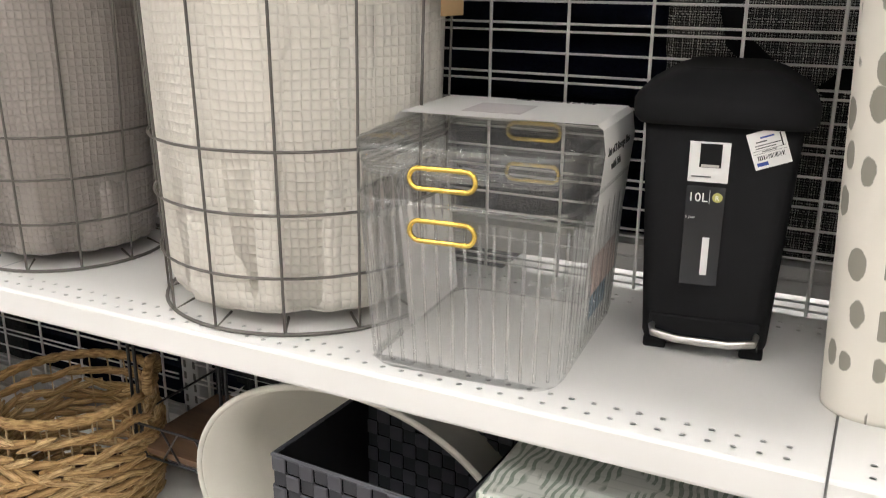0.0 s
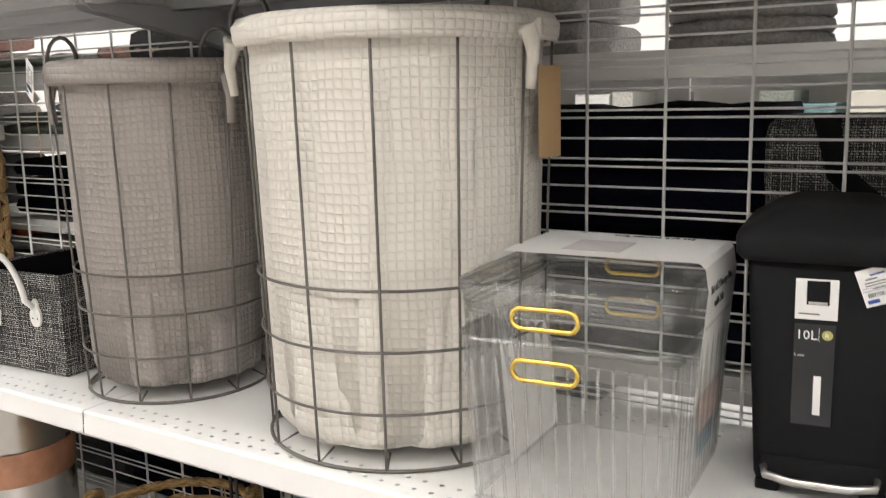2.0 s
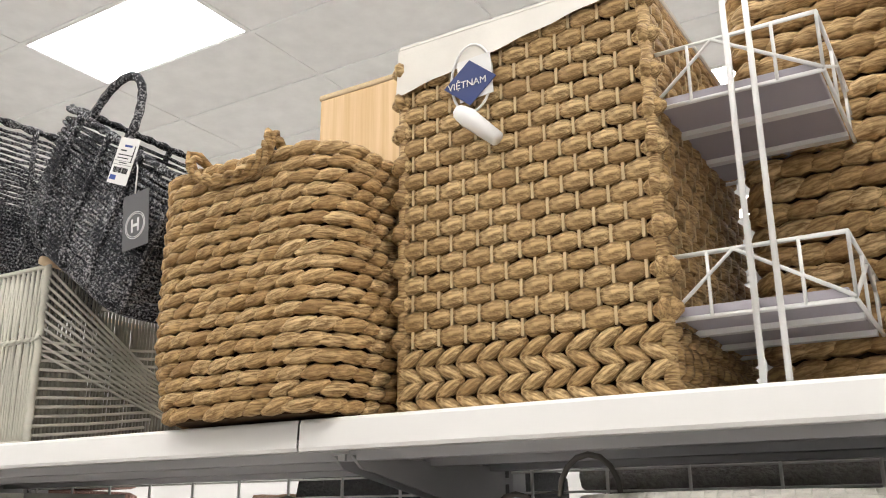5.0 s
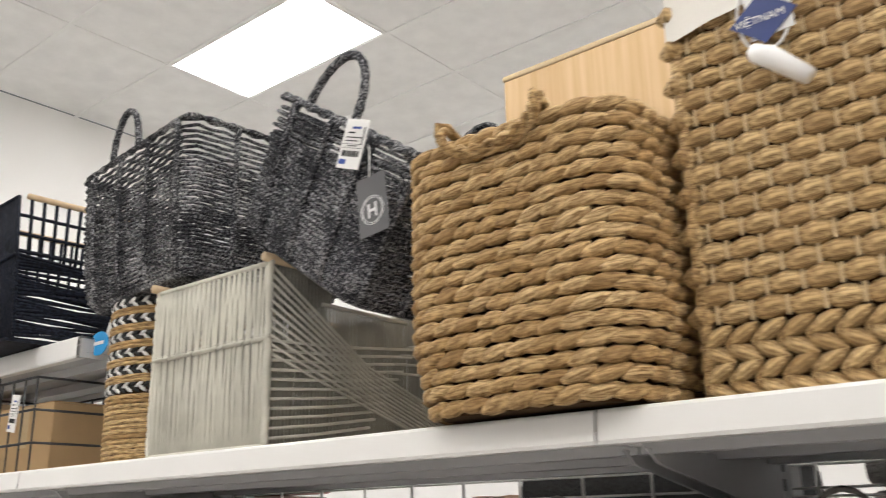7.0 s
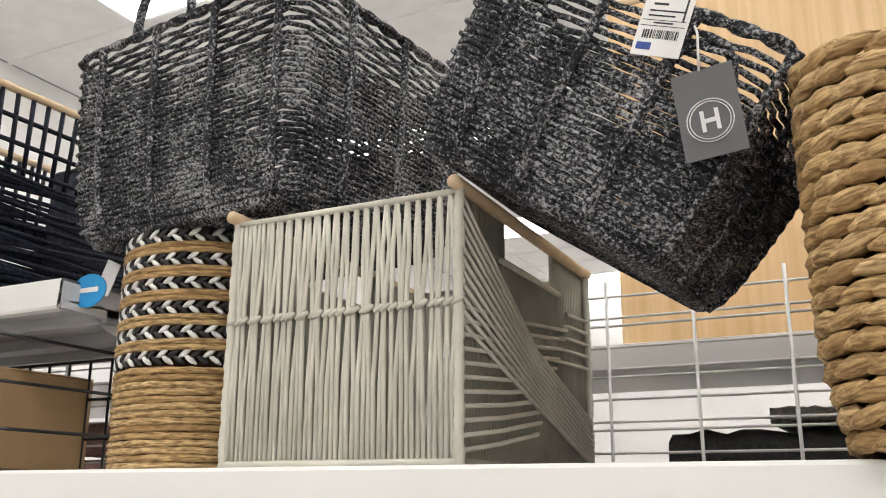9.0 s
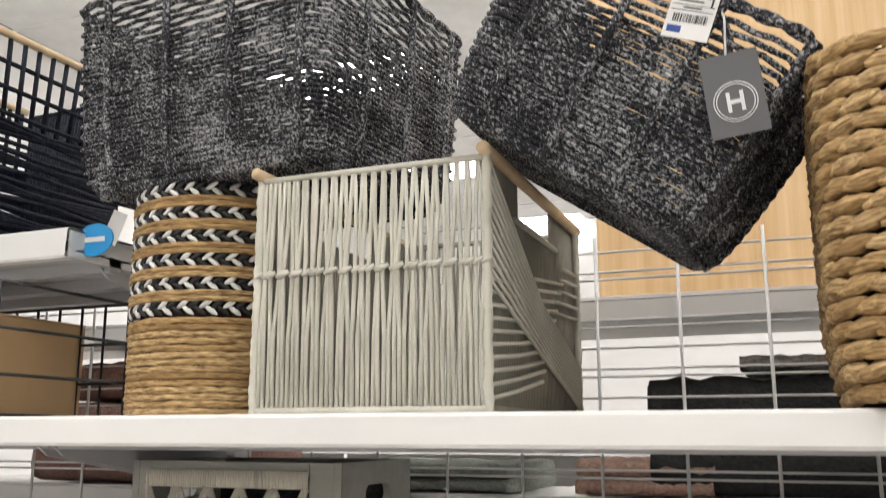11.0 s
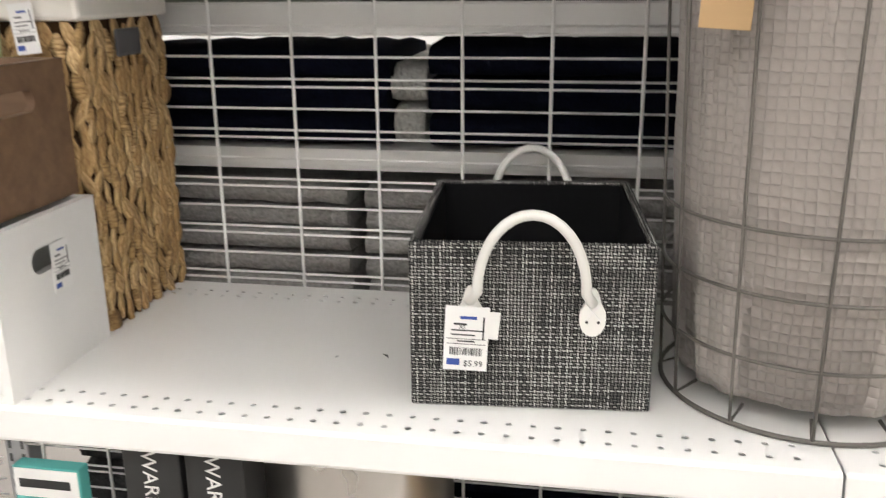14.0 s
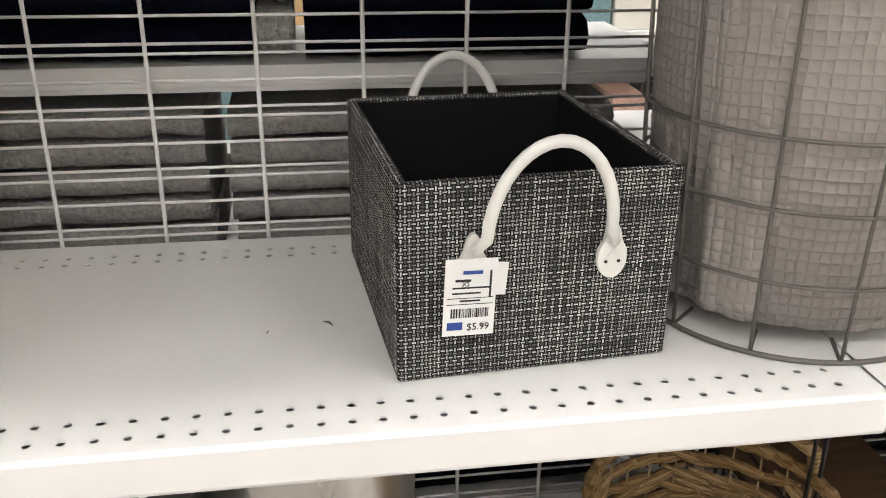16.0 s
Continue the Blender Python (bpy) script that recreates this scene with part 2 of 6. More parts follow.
def botanical():
    n = Nodes("botanical_print")
    uv = n.add("ShaderNodeUVMap").outputs[0]
    w = n.add("ShaderNodeTexWave", {"Vector": uv, "Scale": 30.0, "Distortion": 9.0, "Detail": 1.5, "Detail Scale": 0.6})
    lines = n.add("ShaderNodeTexWave", {"Vector": uv, "Scale": 18.0}, bands_direction="Y")
    m = n.math("MULTIPLY", n.ramp(w.outputs[1], (0.56, (0, 0, 0)), (0.62, (1, 1, 1))), n.ramp(n.noise(14, 2, uv), (0.42, (0, 0, 0)), (0.46, (1, 1, 1))))
    c = n.mix(m, (0.66, 0.67, 0.62), (0.27, 0.32, 0.26))
    c = n.mix(n.ramp(lines.outputs[1], (0.9, (0, 0, 0)), (0.97, (0.35, 0.35, 0.35))), c, (0.45, 0.47, 0.43))
    return n.done(c, 0.6)


def clear(name, tint=(0.995, 0.995, 0.99)):
    """Thin clear plastic: see-through, with a gloss that grows at grazing angles."""
    n = Nodes(name)
    see = n.add("ShaderNodeBsdfTransparent", {0: (*tint, 1)})
    shine = n.add("ShaderNodeBsdfGlossy", {"Roughness": 0.05})
    f = n.add("ShaderNodeFresnel", {"IOR": 1.6})
    milk = n.add("ShaderNodeBsdfDiffuse", {0: (0.85, 0.85, 0.84, 1)})
    see = n.add("ShaderNodeMixShader", {0: 0.045, 1: see.outputs[0], 2: milk.outputs[0]})
    mix = n.add("ShaderNodeMixShader", {0: n.math("MULTIPLY", f.outputs[0], 0.5), 1: see.outputs[0], 2: shine.outputs[0]})
    n.t.links.new(mix.outputs[0], n.t.nodes["Material Output"].inputs[0])
    return n.m


M["botanical"] = botanical()
M["clear"] = clear("clear_acrylic")


# ---- mesh helpers ----
def set_uv(bm):
    """Lays each face's UV flat, in metres."""
    uv = bm.loops.layers.uv.verify()
    bm.normal_update()
    for f in bm.faces:
        a = max(range(3), key=lambda k: abs(f.normal[k]))
        for loop in f.loops:
            c = loop.vert.co
            loop[uv].uv = (c.y, c.z) if a == 0 else (c.x, c.z) if a == 1 else (c.x, c.y)


def part(name, bm, material, parent=None, label="", smooth=False, uv=False):
    if uv:
        set_uv(bm)
    me = bpy.data.meshes.new(name)
    bm.to_mesh(me)
    bm.free()
    me.materials.append(M[material] if isinstance(material, str) else material)
    if smooth:
        me.shade_smooth()
    ob = new(name, me)
    ob.parent = parent
    if label:
        tagged(ob, label)
    return ob


def thing(name, m, label, category, group="", kind=""):
    ob = new(name)
    ob.empty_display_size = 0.05
    ob.matrix_world = m if isinstance(m, Matrix) else pose(*m)
    return tagged(ob, label, category, group, kind)


def box(x0, x1, y0, y1, z0, z1, bevel=0.0, seg=2, bm=None, m=None):
    own = bmesh.new()
    vs = [own.verts.new((x, y, z)) for z in (z0, z1) for y in (y0, y1) for x in (x0, x1)]
    for q in ((0, 2, 3, 1), (4, 5, 7, 6), (0, 1, 5, 4), (2, 6, 7, 3), (0, 4, 6, 2), (1, 3, 7, 5)):
        own.faces.new([vs[k] for k in q])
    if bevel:
        bmesh.ops.bevel(own, geom=own.edges[:], offset=bevel, segments=seg, profile=0.5, affect="EDGES")
    return join(bm, own, m)


def join(bm, own, m=None):
    if m is not None:
        bmesh.ops.transform(own, matrix=m, verts=own.verts)
    if bm is None:
        return own
    me = bpy.data.meshes.new("tmp")
    own.to_mesh(me)
    own.free()
    bm.from_mesh(me)
    bpy.data.meshes.remove(me)
    return bm


def sweep(points, r, sides=6, closed=False, bm=None, flat=1.0, twist=0.0):
    """A round bar along a line of points."""
    bm = bm or bmesh.new()
    p = [Vector(q) for q in points]
    n = len(p)
    rings, prev = [], None
    for i in range(n):
        a = p[(i - 1) % n] if closed or i else p[0]
        b = p[(i + 1) % n] if closed or i < n - 1 else p[-1]
        d = (b - a).normalized()
        if prev is None:
            prev = d.orthogonal().normalized()
        s = (prev - d * prev.dot(d)).normalized()
        prev = s
        u = d.cross(s)
        rr = r[i] if isinstance(r, (list, tuple)) else r
        rings.append([bm.verts.new(p[i] + (s * math.cos(k * math.tau / sides + twist * i) + u * math.sin(k * math.tau / sides + twist * i) * flat) * rr) for k in range(sides)])
    for i in range(n if closed else n - 1):
        a, b = rings[i], rings[(i + 1) % n]
        for k in range(sides):
            bm.faces.new((a[k], a[(k + 1) % sides], b[(k + 1) % sides], b[k]))
    if not closed:
        bm.faces.new(rings[0][::-1])
        bm.faces.new(rings[-1])
    return bm


def circle(r, z, n=48, cx=0.0, cy=0.0, a0=0.0, a1=math.tau):
    full = abs(a1 - a0 - math.tau) < 1e-6
    return [(cx + r * math.cos(a0 + (a1 - a0) * k / (n if full else n - 1)), cy + r * math.sin(a0 + (a1 - a0) * k / (n if full else n - 1)), z) for k in range(n)]


def rounded(w, d, r, step=0.02):
    """Points, outward normals and arc length along a rounded rectangle round the origin, starting at the front left."""
    out = []
    hw, hd = w / 2 - r, d / 2 - r
    corners = ((hw, -hd, -90), (hw, hd, 0), (-hw, hd, 90), (-hw, -hd, 180))
    line = [(-hw, -d / 2, -90)]
    for cx, cy, a in corners:
        for k in range(6):
            t = radians(a + k * 18)
            line.append((cx + r * math.cos(t), cy + r * math.sin(t), a + k * 18))
    line.append((-hw, -d / 2, 270))
    dist = 0.0
    for i, (x, y, a) in enumerate(line):
        if i:
            dist += math.hypot(x - line[i - 1][0], y - line[i - 1][1])
        out.append((x, y, radians(a), dist))
    return out


def along(line, s):
    total = line[-1][3]
    s %= total
    for a, b in zip(line, line[1:]):
        if a[3] <= s <= b[3] and b[3] > a[3]:
            f = (s - a[3]) / (b[3] - a[3])
            return a[0] + f * (b[0] - a[0]), a[1] + f * (b[1] - a[1]), a[2] + f * (b[2] - a[2])
    return line[-1][:3]


def lathe(profile, n=64, bm=None, wobble=None, uvr=None):
    """Turns (radius, height) pairs round z; wobble(angle, z) is added to the radius. Lays UVs in metres."""
    bm = bm or bmesh.new()
    uv = bm.loops.layers.uv.verify()
    rows, run, last = [], 0.0, None
    for r, z in profile:
        if last:
            run += math.hypot(r - last[0], z - last[1])
        last = (r, z)
        row = []
        for k in range(n):
            a = k * math.tau / n
            rr = r + (wobble(a, z) if wobble else 0.0)
            row.append(bm.verts.new((rr * math.cos(a), rr * math.sin(a), z)))
        rows.append((row, run))
    ur = uvr or max(r for r, _ in profile)
    for (a, va), (b, vb) in zip(rows, rows[1:]):
        for k in range(n):
            f = bm.faces.new((a[k], a[(k + 1) % n], b[(k + 1) % n], b[k]))
            f.smooth = True
            for loop, (uu, vv) in zip(f.loops, ((k, va), (k + 1, va), (k + 1, vb), (k, vb))):
                loop[uv].uv = (uu * math.tau / n * ur, vv)
    return bm


def shell(line_of, levels, n=72, thick=0.0):
    """A rounded-box skin: line_of(z) gives the outline at each height."""
    bm = bmesh.new()
    uv = bm.loops.layers.uv.verify()
    rows = []
    for z in levels:
        line = line_of(z)
        rows.append([bm.verts.new((*along(line, line[-1][3] * k / n)[:2], z)) for k in range(n)])
        total = line[-1][3]
    for i, (a, b) in enumerate(zip(rows, rows[1:])):
        for k in range(n):
            f = bm.faces.new((a[k], a[(k + 1) % n], b[(k + 1) % n], b[k]))
            f.smooth = True
            for loop, (uu, vv) in zip(f.loops, ((k, levels[i]), (k + 1, levels[i]), (k + 1, levels[i + 1]), (k, levels[i + 1]))):
                loop[uv].uv = (uu * total / n, vv)
    bm.faces.new(rows[0][::-1])
    return bm


def letters(text, size, material, parent, m, name="lettering"):
    c = bpy.data.curves.new(name, "FONT")
    c.body, c.size, c.extrude, c.resolution_u = text, size, 0.0003, 2
    tmp = bpy.data.objects.new(name, c)
    me = bpy.data.meshes.new_from_object(tmp)
    bpy.data.objects.remove(tmp)
    me.materials.clear()
    me.materials.append(M[material])
    ob = new(name, me)
    ob.parent = parent
    ob.matrix_basis = m
    return ob


def strand_mesh(name, material, rings=5, sides=5):
    """One lens-shaped strand, a metre long, along x."""
    bm = bmesh.new()
    rows = []
    for i in range(rings):
        t = i / (rings - 1)
        r = 0.5 * (0.30 + 0.70 * math.sin(math.pi * t) ** 0.8)
        rows.append([bm.verts.new((t - 0.5, r * math.cos(k * math.tau / sides + t * 0.9), r * math.sin(k * math.tau / sides + t * 0.9))) for k in range(sides)])
    for a, b in zip(rows, rows[1:]):
        for k in range(sides):
            bm.faces.new((a[k], a[(k + 1) % sides], b[(k + 1) % sides], b[k])).smooth = True
    bm.faces.new(rows[0][::-1])
    bm.faces.new(rows[-1])
    bmesh.ops.recalc_face_normals(bm, faces=bm.faces)
    me = bpy.data.meshes.new(name)
    bm.to_mesh(me)
    bm.free()
    me.materials.append(M[material])
    return me


def lay_strands(parent, name, me, places, parts=300):
    """The first places become single strands; the rest are joined into one part."""
    for m in places[:parts]:
        ob = new(name, me)
        ob.parent = parent
        ob.matrix_basis = m
    rest = places[parts:]
    if rest:
        co = np.empty(len(me.vertices) * 3)
        me.vertices.foreach_get("co", co)
        co = np.c_[co.reshape(-1, 3), np.ones(len(me.vertices))]
        faces = [tuple(p.vertices) for p in me.polygons]
        vs, fs = [], []
        for k, m in enumerate(rest):
            vs.append(co @ np.array(m).T[:, :3])
            fs += [tuple(i + k * len(co) for i in f) for f in faces]
        joined = bpy.data.meshes.new(name)
        joined.from_pydata(np.concatenate(vs).tolist(), [], fs)
        joined.materials.append({M["hyacinth"]: M["hyacinth_rope"], M["banana"]: M["banana_rope"]}.get(me.materials[0], me.materials[0]))
        joined.shade_smooth()
        ob = new("weave", joined)
        ob.parent = parent
        tagged(ob, kind="stuff")


# ---- the large structure ----
X0, X1, Y0, Y1 = -4.84, 6.0, -3.6, 9.0


def structure(name, bm, material, label, **kw):
    return tagged(part(name, bm, material, **kw), label, name.split("_")[0], kind="structure")


structure("floor", box(X0, X1, Y0, Y1, -0.1, 0.0), "floor", "beige vinyl shop floor under the shelves")
structure("wall_west", box(X0 - 0.12, X0, Y0, Y1, 0, CEIL), "wall", "plain white painted shop wall")
structure("wall_east", box(X1, X1 + 0.12, Y0, Y1, 0, CEIL), "wall", "plain white painted shop wall")
structure("wall_north", box(X0 - 0.12, X1 + 0.12, Y1, Y1 + 0.12, 0, CEIL), "wall", "plain white painted shop wall")
structure("wall_south", box(X0 - 0.12, X1 + 0.12, Y0 - 0.12, Y0, 0, CEIL), "wall", "plain white painted shop wall")

TX, TY, PX, PY = 1.22, 0.61, -3.79, 1.36      # ceiling tile size and one lit panel's corner
tiles, rails = bmesh.new(), bmesh.new()
x_first = PX - math.ceil((PX - X0) / TX) * TX
y_first = PY - math.ceil((PY - Y0) / TY) * TY
lit = []
for i in range(11):
    for j in range(23):
        x, y = x_first + i * TX, y_first + j * TY
        a, b, c, d = max(x, X0), min(x + TX, X1), max(y, Y0), min(y + TY, Y1)
        if b - a < 0.02 or d - c < 0.02:
            continue
        gi, gj = round((x - PX) / TX), round((y - PY) / TY)
        if gi % 2 == 0 and gj % 4 == 0:
            lit.append((a, b, c, d))
        else:
            box(a + 0.012, b - 0.012, c + 0.012, d - 0.012, CEIL + 0.004, CEIL + 0.02, bm=tiles)
for i in range(12):
    x = x_first + i * TX
    if X0 <= x <= X1:
        box(x - 0.012, x + 0.012, Y0, Y1, CEIL - 0.002, CEIL + 0.006, bm=rails)
for j in range(24):
    y = y_first + j * TY
    if Y0 <= y <= Y1:
        box(X0, X1, y - 0.012, y + 0.012, CEIL - 0.003, CEIL + 0.005, bm=rails)
box(X0 - 0.12, X1 + 0.12, Y0 - 0.12, Y1 + 0.12, CEIL + 0.12, CEIL + 0.2, bm=tiles)
structure("ceiling", tiles, "ceiling", "suspended ceiling of white mineral tiles")
structure("ceiling_rail", rails, "tbar", "white metal rails between the ceiling tiles")
for a, b, c, d in lit:
    t = thing("ceiling_light", ((a + b) / 2, (c + d) / 2, CEIL), "bright rectangular lit panel set in the tiled ceiling", "ceiling light", "ceiling lights")
    w, h = (b - a) / 2 - 0.012, (d - c) / 2 - 0.012
    part("diffuser", box(-w + 0.012, w - 0.012, -h + 0.012, h - 0.012, 0.004, 0.012), "panel", t, "glowing white diffuser")
    fr = box(-w, w, -h, -h + 0.012, 0, 0.01)
    for q in ((-w, w, h - 0.012, h), (-w, -w + 0.012, -h + 0.012, h - 0.012), (w - 0.012, w, -h + 0.012, h - 0.012)):
        box(*q, 0, 0.01, bm=fr)
    part("frame", fr, "tbar", t)


# ---- shelf units ----
def shelf_top(w, depth, bm, y_rows, pitch=0.0254, hole=0.0036):
    """A metal sheet at z = 0 from y = -depth to 0, with real round holes in rows."""
    ys, cursor = [], -depth
    strips = []
    for y in sorted(y_rows):
        strips.append((cursor, y - pitch * 0.35, False))
        strips.append((y - pitch * 0.35, y + pitch * 0.35, True))
        cursor = y + pitch * 0.35
    strips.append((cursor, 0.0, False))
    n = int(w / pitch) - 1
    x0 = (w - n * pitch) / 2
    for a, b, holed in strips:
        if not holed:
            bm.faces.new([bm.verts.new(v) for v in ((0, a, 0), (w, a, 0), (w, b, 0), (0, b, 0))])
            continue
        for e, f in ((0, x0), (w - x0, w)):
            bm.faces.new([bm.verts.new(v) for v in ((e, a, 0), (f, a, 0), (f, b, 0), (e, b, 0))])
        for k in range(n):
            cx, cy, hx, hy = x0 + (k + 0.5) * pitch, (a + b) / 2, pitch / 2, (b - a) / 2
            outer, inner, low = [], [], []
            for i in range(8):
                t = math.tau * i / 8
                m = max(abs(math.cos(t)), abs(math.sin(t)))
                outer.append(bm.verts.new((cx + hx * math.cos(t) / m, cy + hy * math.sin(t) / m, 0)))
                inner.append(bm.verts.new((cx + hole * math.cos(t), cy + hole * math.sin(t), 0)))
                low.append(bm.verts.new((cx + hole * math.cos(t), cy + hole * math.sin(t), -0.0015)))
            for i in range(8):
                j = (i + 1) % 8
                bm.faces.new((outer[i], outer[j], inner[j], inner[i]))
                bm.faces.new((inner[i], inner[j], low[j], low[i]))
    return bm


def shelf(name, x, z, front, lip=0.040, w=S, label="white metal gondola shelf with punched holes", holes=True, back=-0.012):
    t = thing(name, (x, 0, z), label, "shelf", "gondola shelves")
    g = 0.0015
    d = -front
    rows = (-d + 0.035, -d + 0.060, -0.036, -0.055) if holes else ()
    top = bmesh.new()
    shelf_top(w - 2 * g, d - 0.004 + back, top, rows)
    bmesh.ops.translate(top, verts=top.verts, vec=(g, back, 0))
    part("deck", top, "shelf", t)
    # the folded front lip, rounded at its upper edge
    prof = [(-d + 0.004, 0), (-d + 0.0015, -0.0012), (-d, -0.004), (-d - 0.002, -lip + 0.004), (-d, -lip), (-d + 0.018, -lip), (-d + 0.018, -lip + 0.006)]
    bm = bmesh.new()
    a = [bm.verts.new((g, *p)) for p in prof]
    b = [bm.verts.new((w - g, *p)) for p in prof]
    for k in range(len(prof) - 1):
        bm.faces.new((a[k], a[k + 1], b[k + 1], b[k]))
    part("front_lip", bm, "shelf", t)
    for k in range(3):
        y = -d + 0.10 + k * (d - 0.14) / 2
        part("stiffener", box(g, w - g, y - 0.012, y + 0.012, -lip - 0.006, -lip + 0.012), "under", t)
    bm = box(g, w - g, -d + 0.02, back, -lip + 0.012, -lip + 0.015)
    part("underside", bm, "under", t, "grey folded sheet metal underside")
    for e in (g, w - g - 0.003):
        part("end_plate", box(e, e + 0.003, -d + 0.006, back, -lip + 0.002, -0.004), "shelf", t)
    for e in (0.012, w - 0.016):
        vs = [(e, -0.004, -lip), (e, -d + 0.08, -lip), (e, -d + 0.10, -lip - 0.015), (e, -0.004, -0.115)]
        bm = bmesh.new()
        q = [bm.verts.new(v) for v in vs]
        r = [bm.verts.new((v[0] + 0.004, v[1], v[2])) for v in vs]
        bm.faces.new(q)
        bm.faces.new(r[::-1])
        for k in range(4):
            bm.faces.new((q[k], r[k], r[(k + 1) % 4], q[(k + 1) % 4]))
        part("bracket", bm, "under", t, "grey steel shelf bracket")
    return t


for k, x in enumerate((-2 * S, -S, 0.0, S)):
    shelf("shelf", x, LOW, FRONT)
for x in (-S, 0.0, S):
    shelf("shelf", x + 0.0, UP, UFRONT, 0.036)
shelf("shelf", -2 * S, UP, UFRONT, 0.036)
shelf("shelf", -2 * S, 1.640, -0.385, 0.045)
for x in (-2 * S, -S, 0.0, S):
    shelf("shelf", x, 0.20, -0.47, 0.10, label="white metal base shelf near the floor", holes=False)

# uprights between the sections, slotted on their faces
for x in (-2 * S, -S, 0.0, S, 2 * S):
    t = thing("upright", (x, 0.012, 0), "grey slotted steel upright of the shelving", "shelf upright", "shelf uprights")
    part("post", box(-0.022, 0.022, 0.0, 0.045, 0, 1.64, 0.002), "under", t)
    sl = bmesh.new()
    for e in (-0.012, 0.012):
        for k in range(58):
            box(e - 0.003, e + 0.003, -0.0008, 0.0, 0.1 + k * 0.026, 0.116 + k * 0.026, bm=sl)
    part("slot_strip", sl, "dark_gap", t)


# wire grid backs: uprights 12.2 cm apart, bars in a one-two rhythm
def wire_back(x):
    t = thing("wire_grid_panel", (x, 0, 0), "white welded wire grid panel backing the shelves", "wire grid", "wire grids")
    for k in range(10):
        px = 0.061 + k * 0.122
        part("vertical_wire", sweep([(px, 0.0, 0.1), (px, 0.0, 1.645)], 0.0027, 6), "wire", t, smooth=True)
    z = 0.1143
    while z < 1.60:
        for dz in (0.0, 0.0112, 0.0423):
            part("horizontal_wire", sweep([(0.024, 0.004, z + dz), (S - 0.024, 0.004, z + dz)], 0.0020, 5), "wire", t, smooth=True)
        z += 0.0733
    return t


for x in (-2 * S, -S, 0.0, S):
    wire_back(x)

# the far side of the unit: shelves seen through the grid
for x in (-2 * S, -S):
    for z in (0.598, 0.890, 1.102, 1.252, 1.56):
        t = thing("far_shelf", (x, 0.07, z), "white metal shelf on the other side of the wire grid", "shelf", "far shelves")
        part("deck", box(0.004, S - 0.004, 0.0, 0.32, -0.03, 0.0, 0.002), "shelf", t)
        part("back_edge", box(0.004, S - 0.004, -0.006, 0.0, -0.036 if z > 1 else -0.022, 0.004, 0.001), "shelf", t)
for x in (0.0, S):
    for z in (0.598, 0.74, 1.236, 1.56):
        t = thing("far_shelf", (x, 0.07, z), "white metal shelf on the other side of the wire grid", "shelf", "far shelves")
        part("deck", box(0.004, S - 0.004, 0.0, 0.32, -0.03, 0.0, 0.002), "shelf", t)
        part("back_edge", box(0.004, S - 0.004, -0.006, 0.0, -0.04, 0.004, 0.001), "shelf", t)


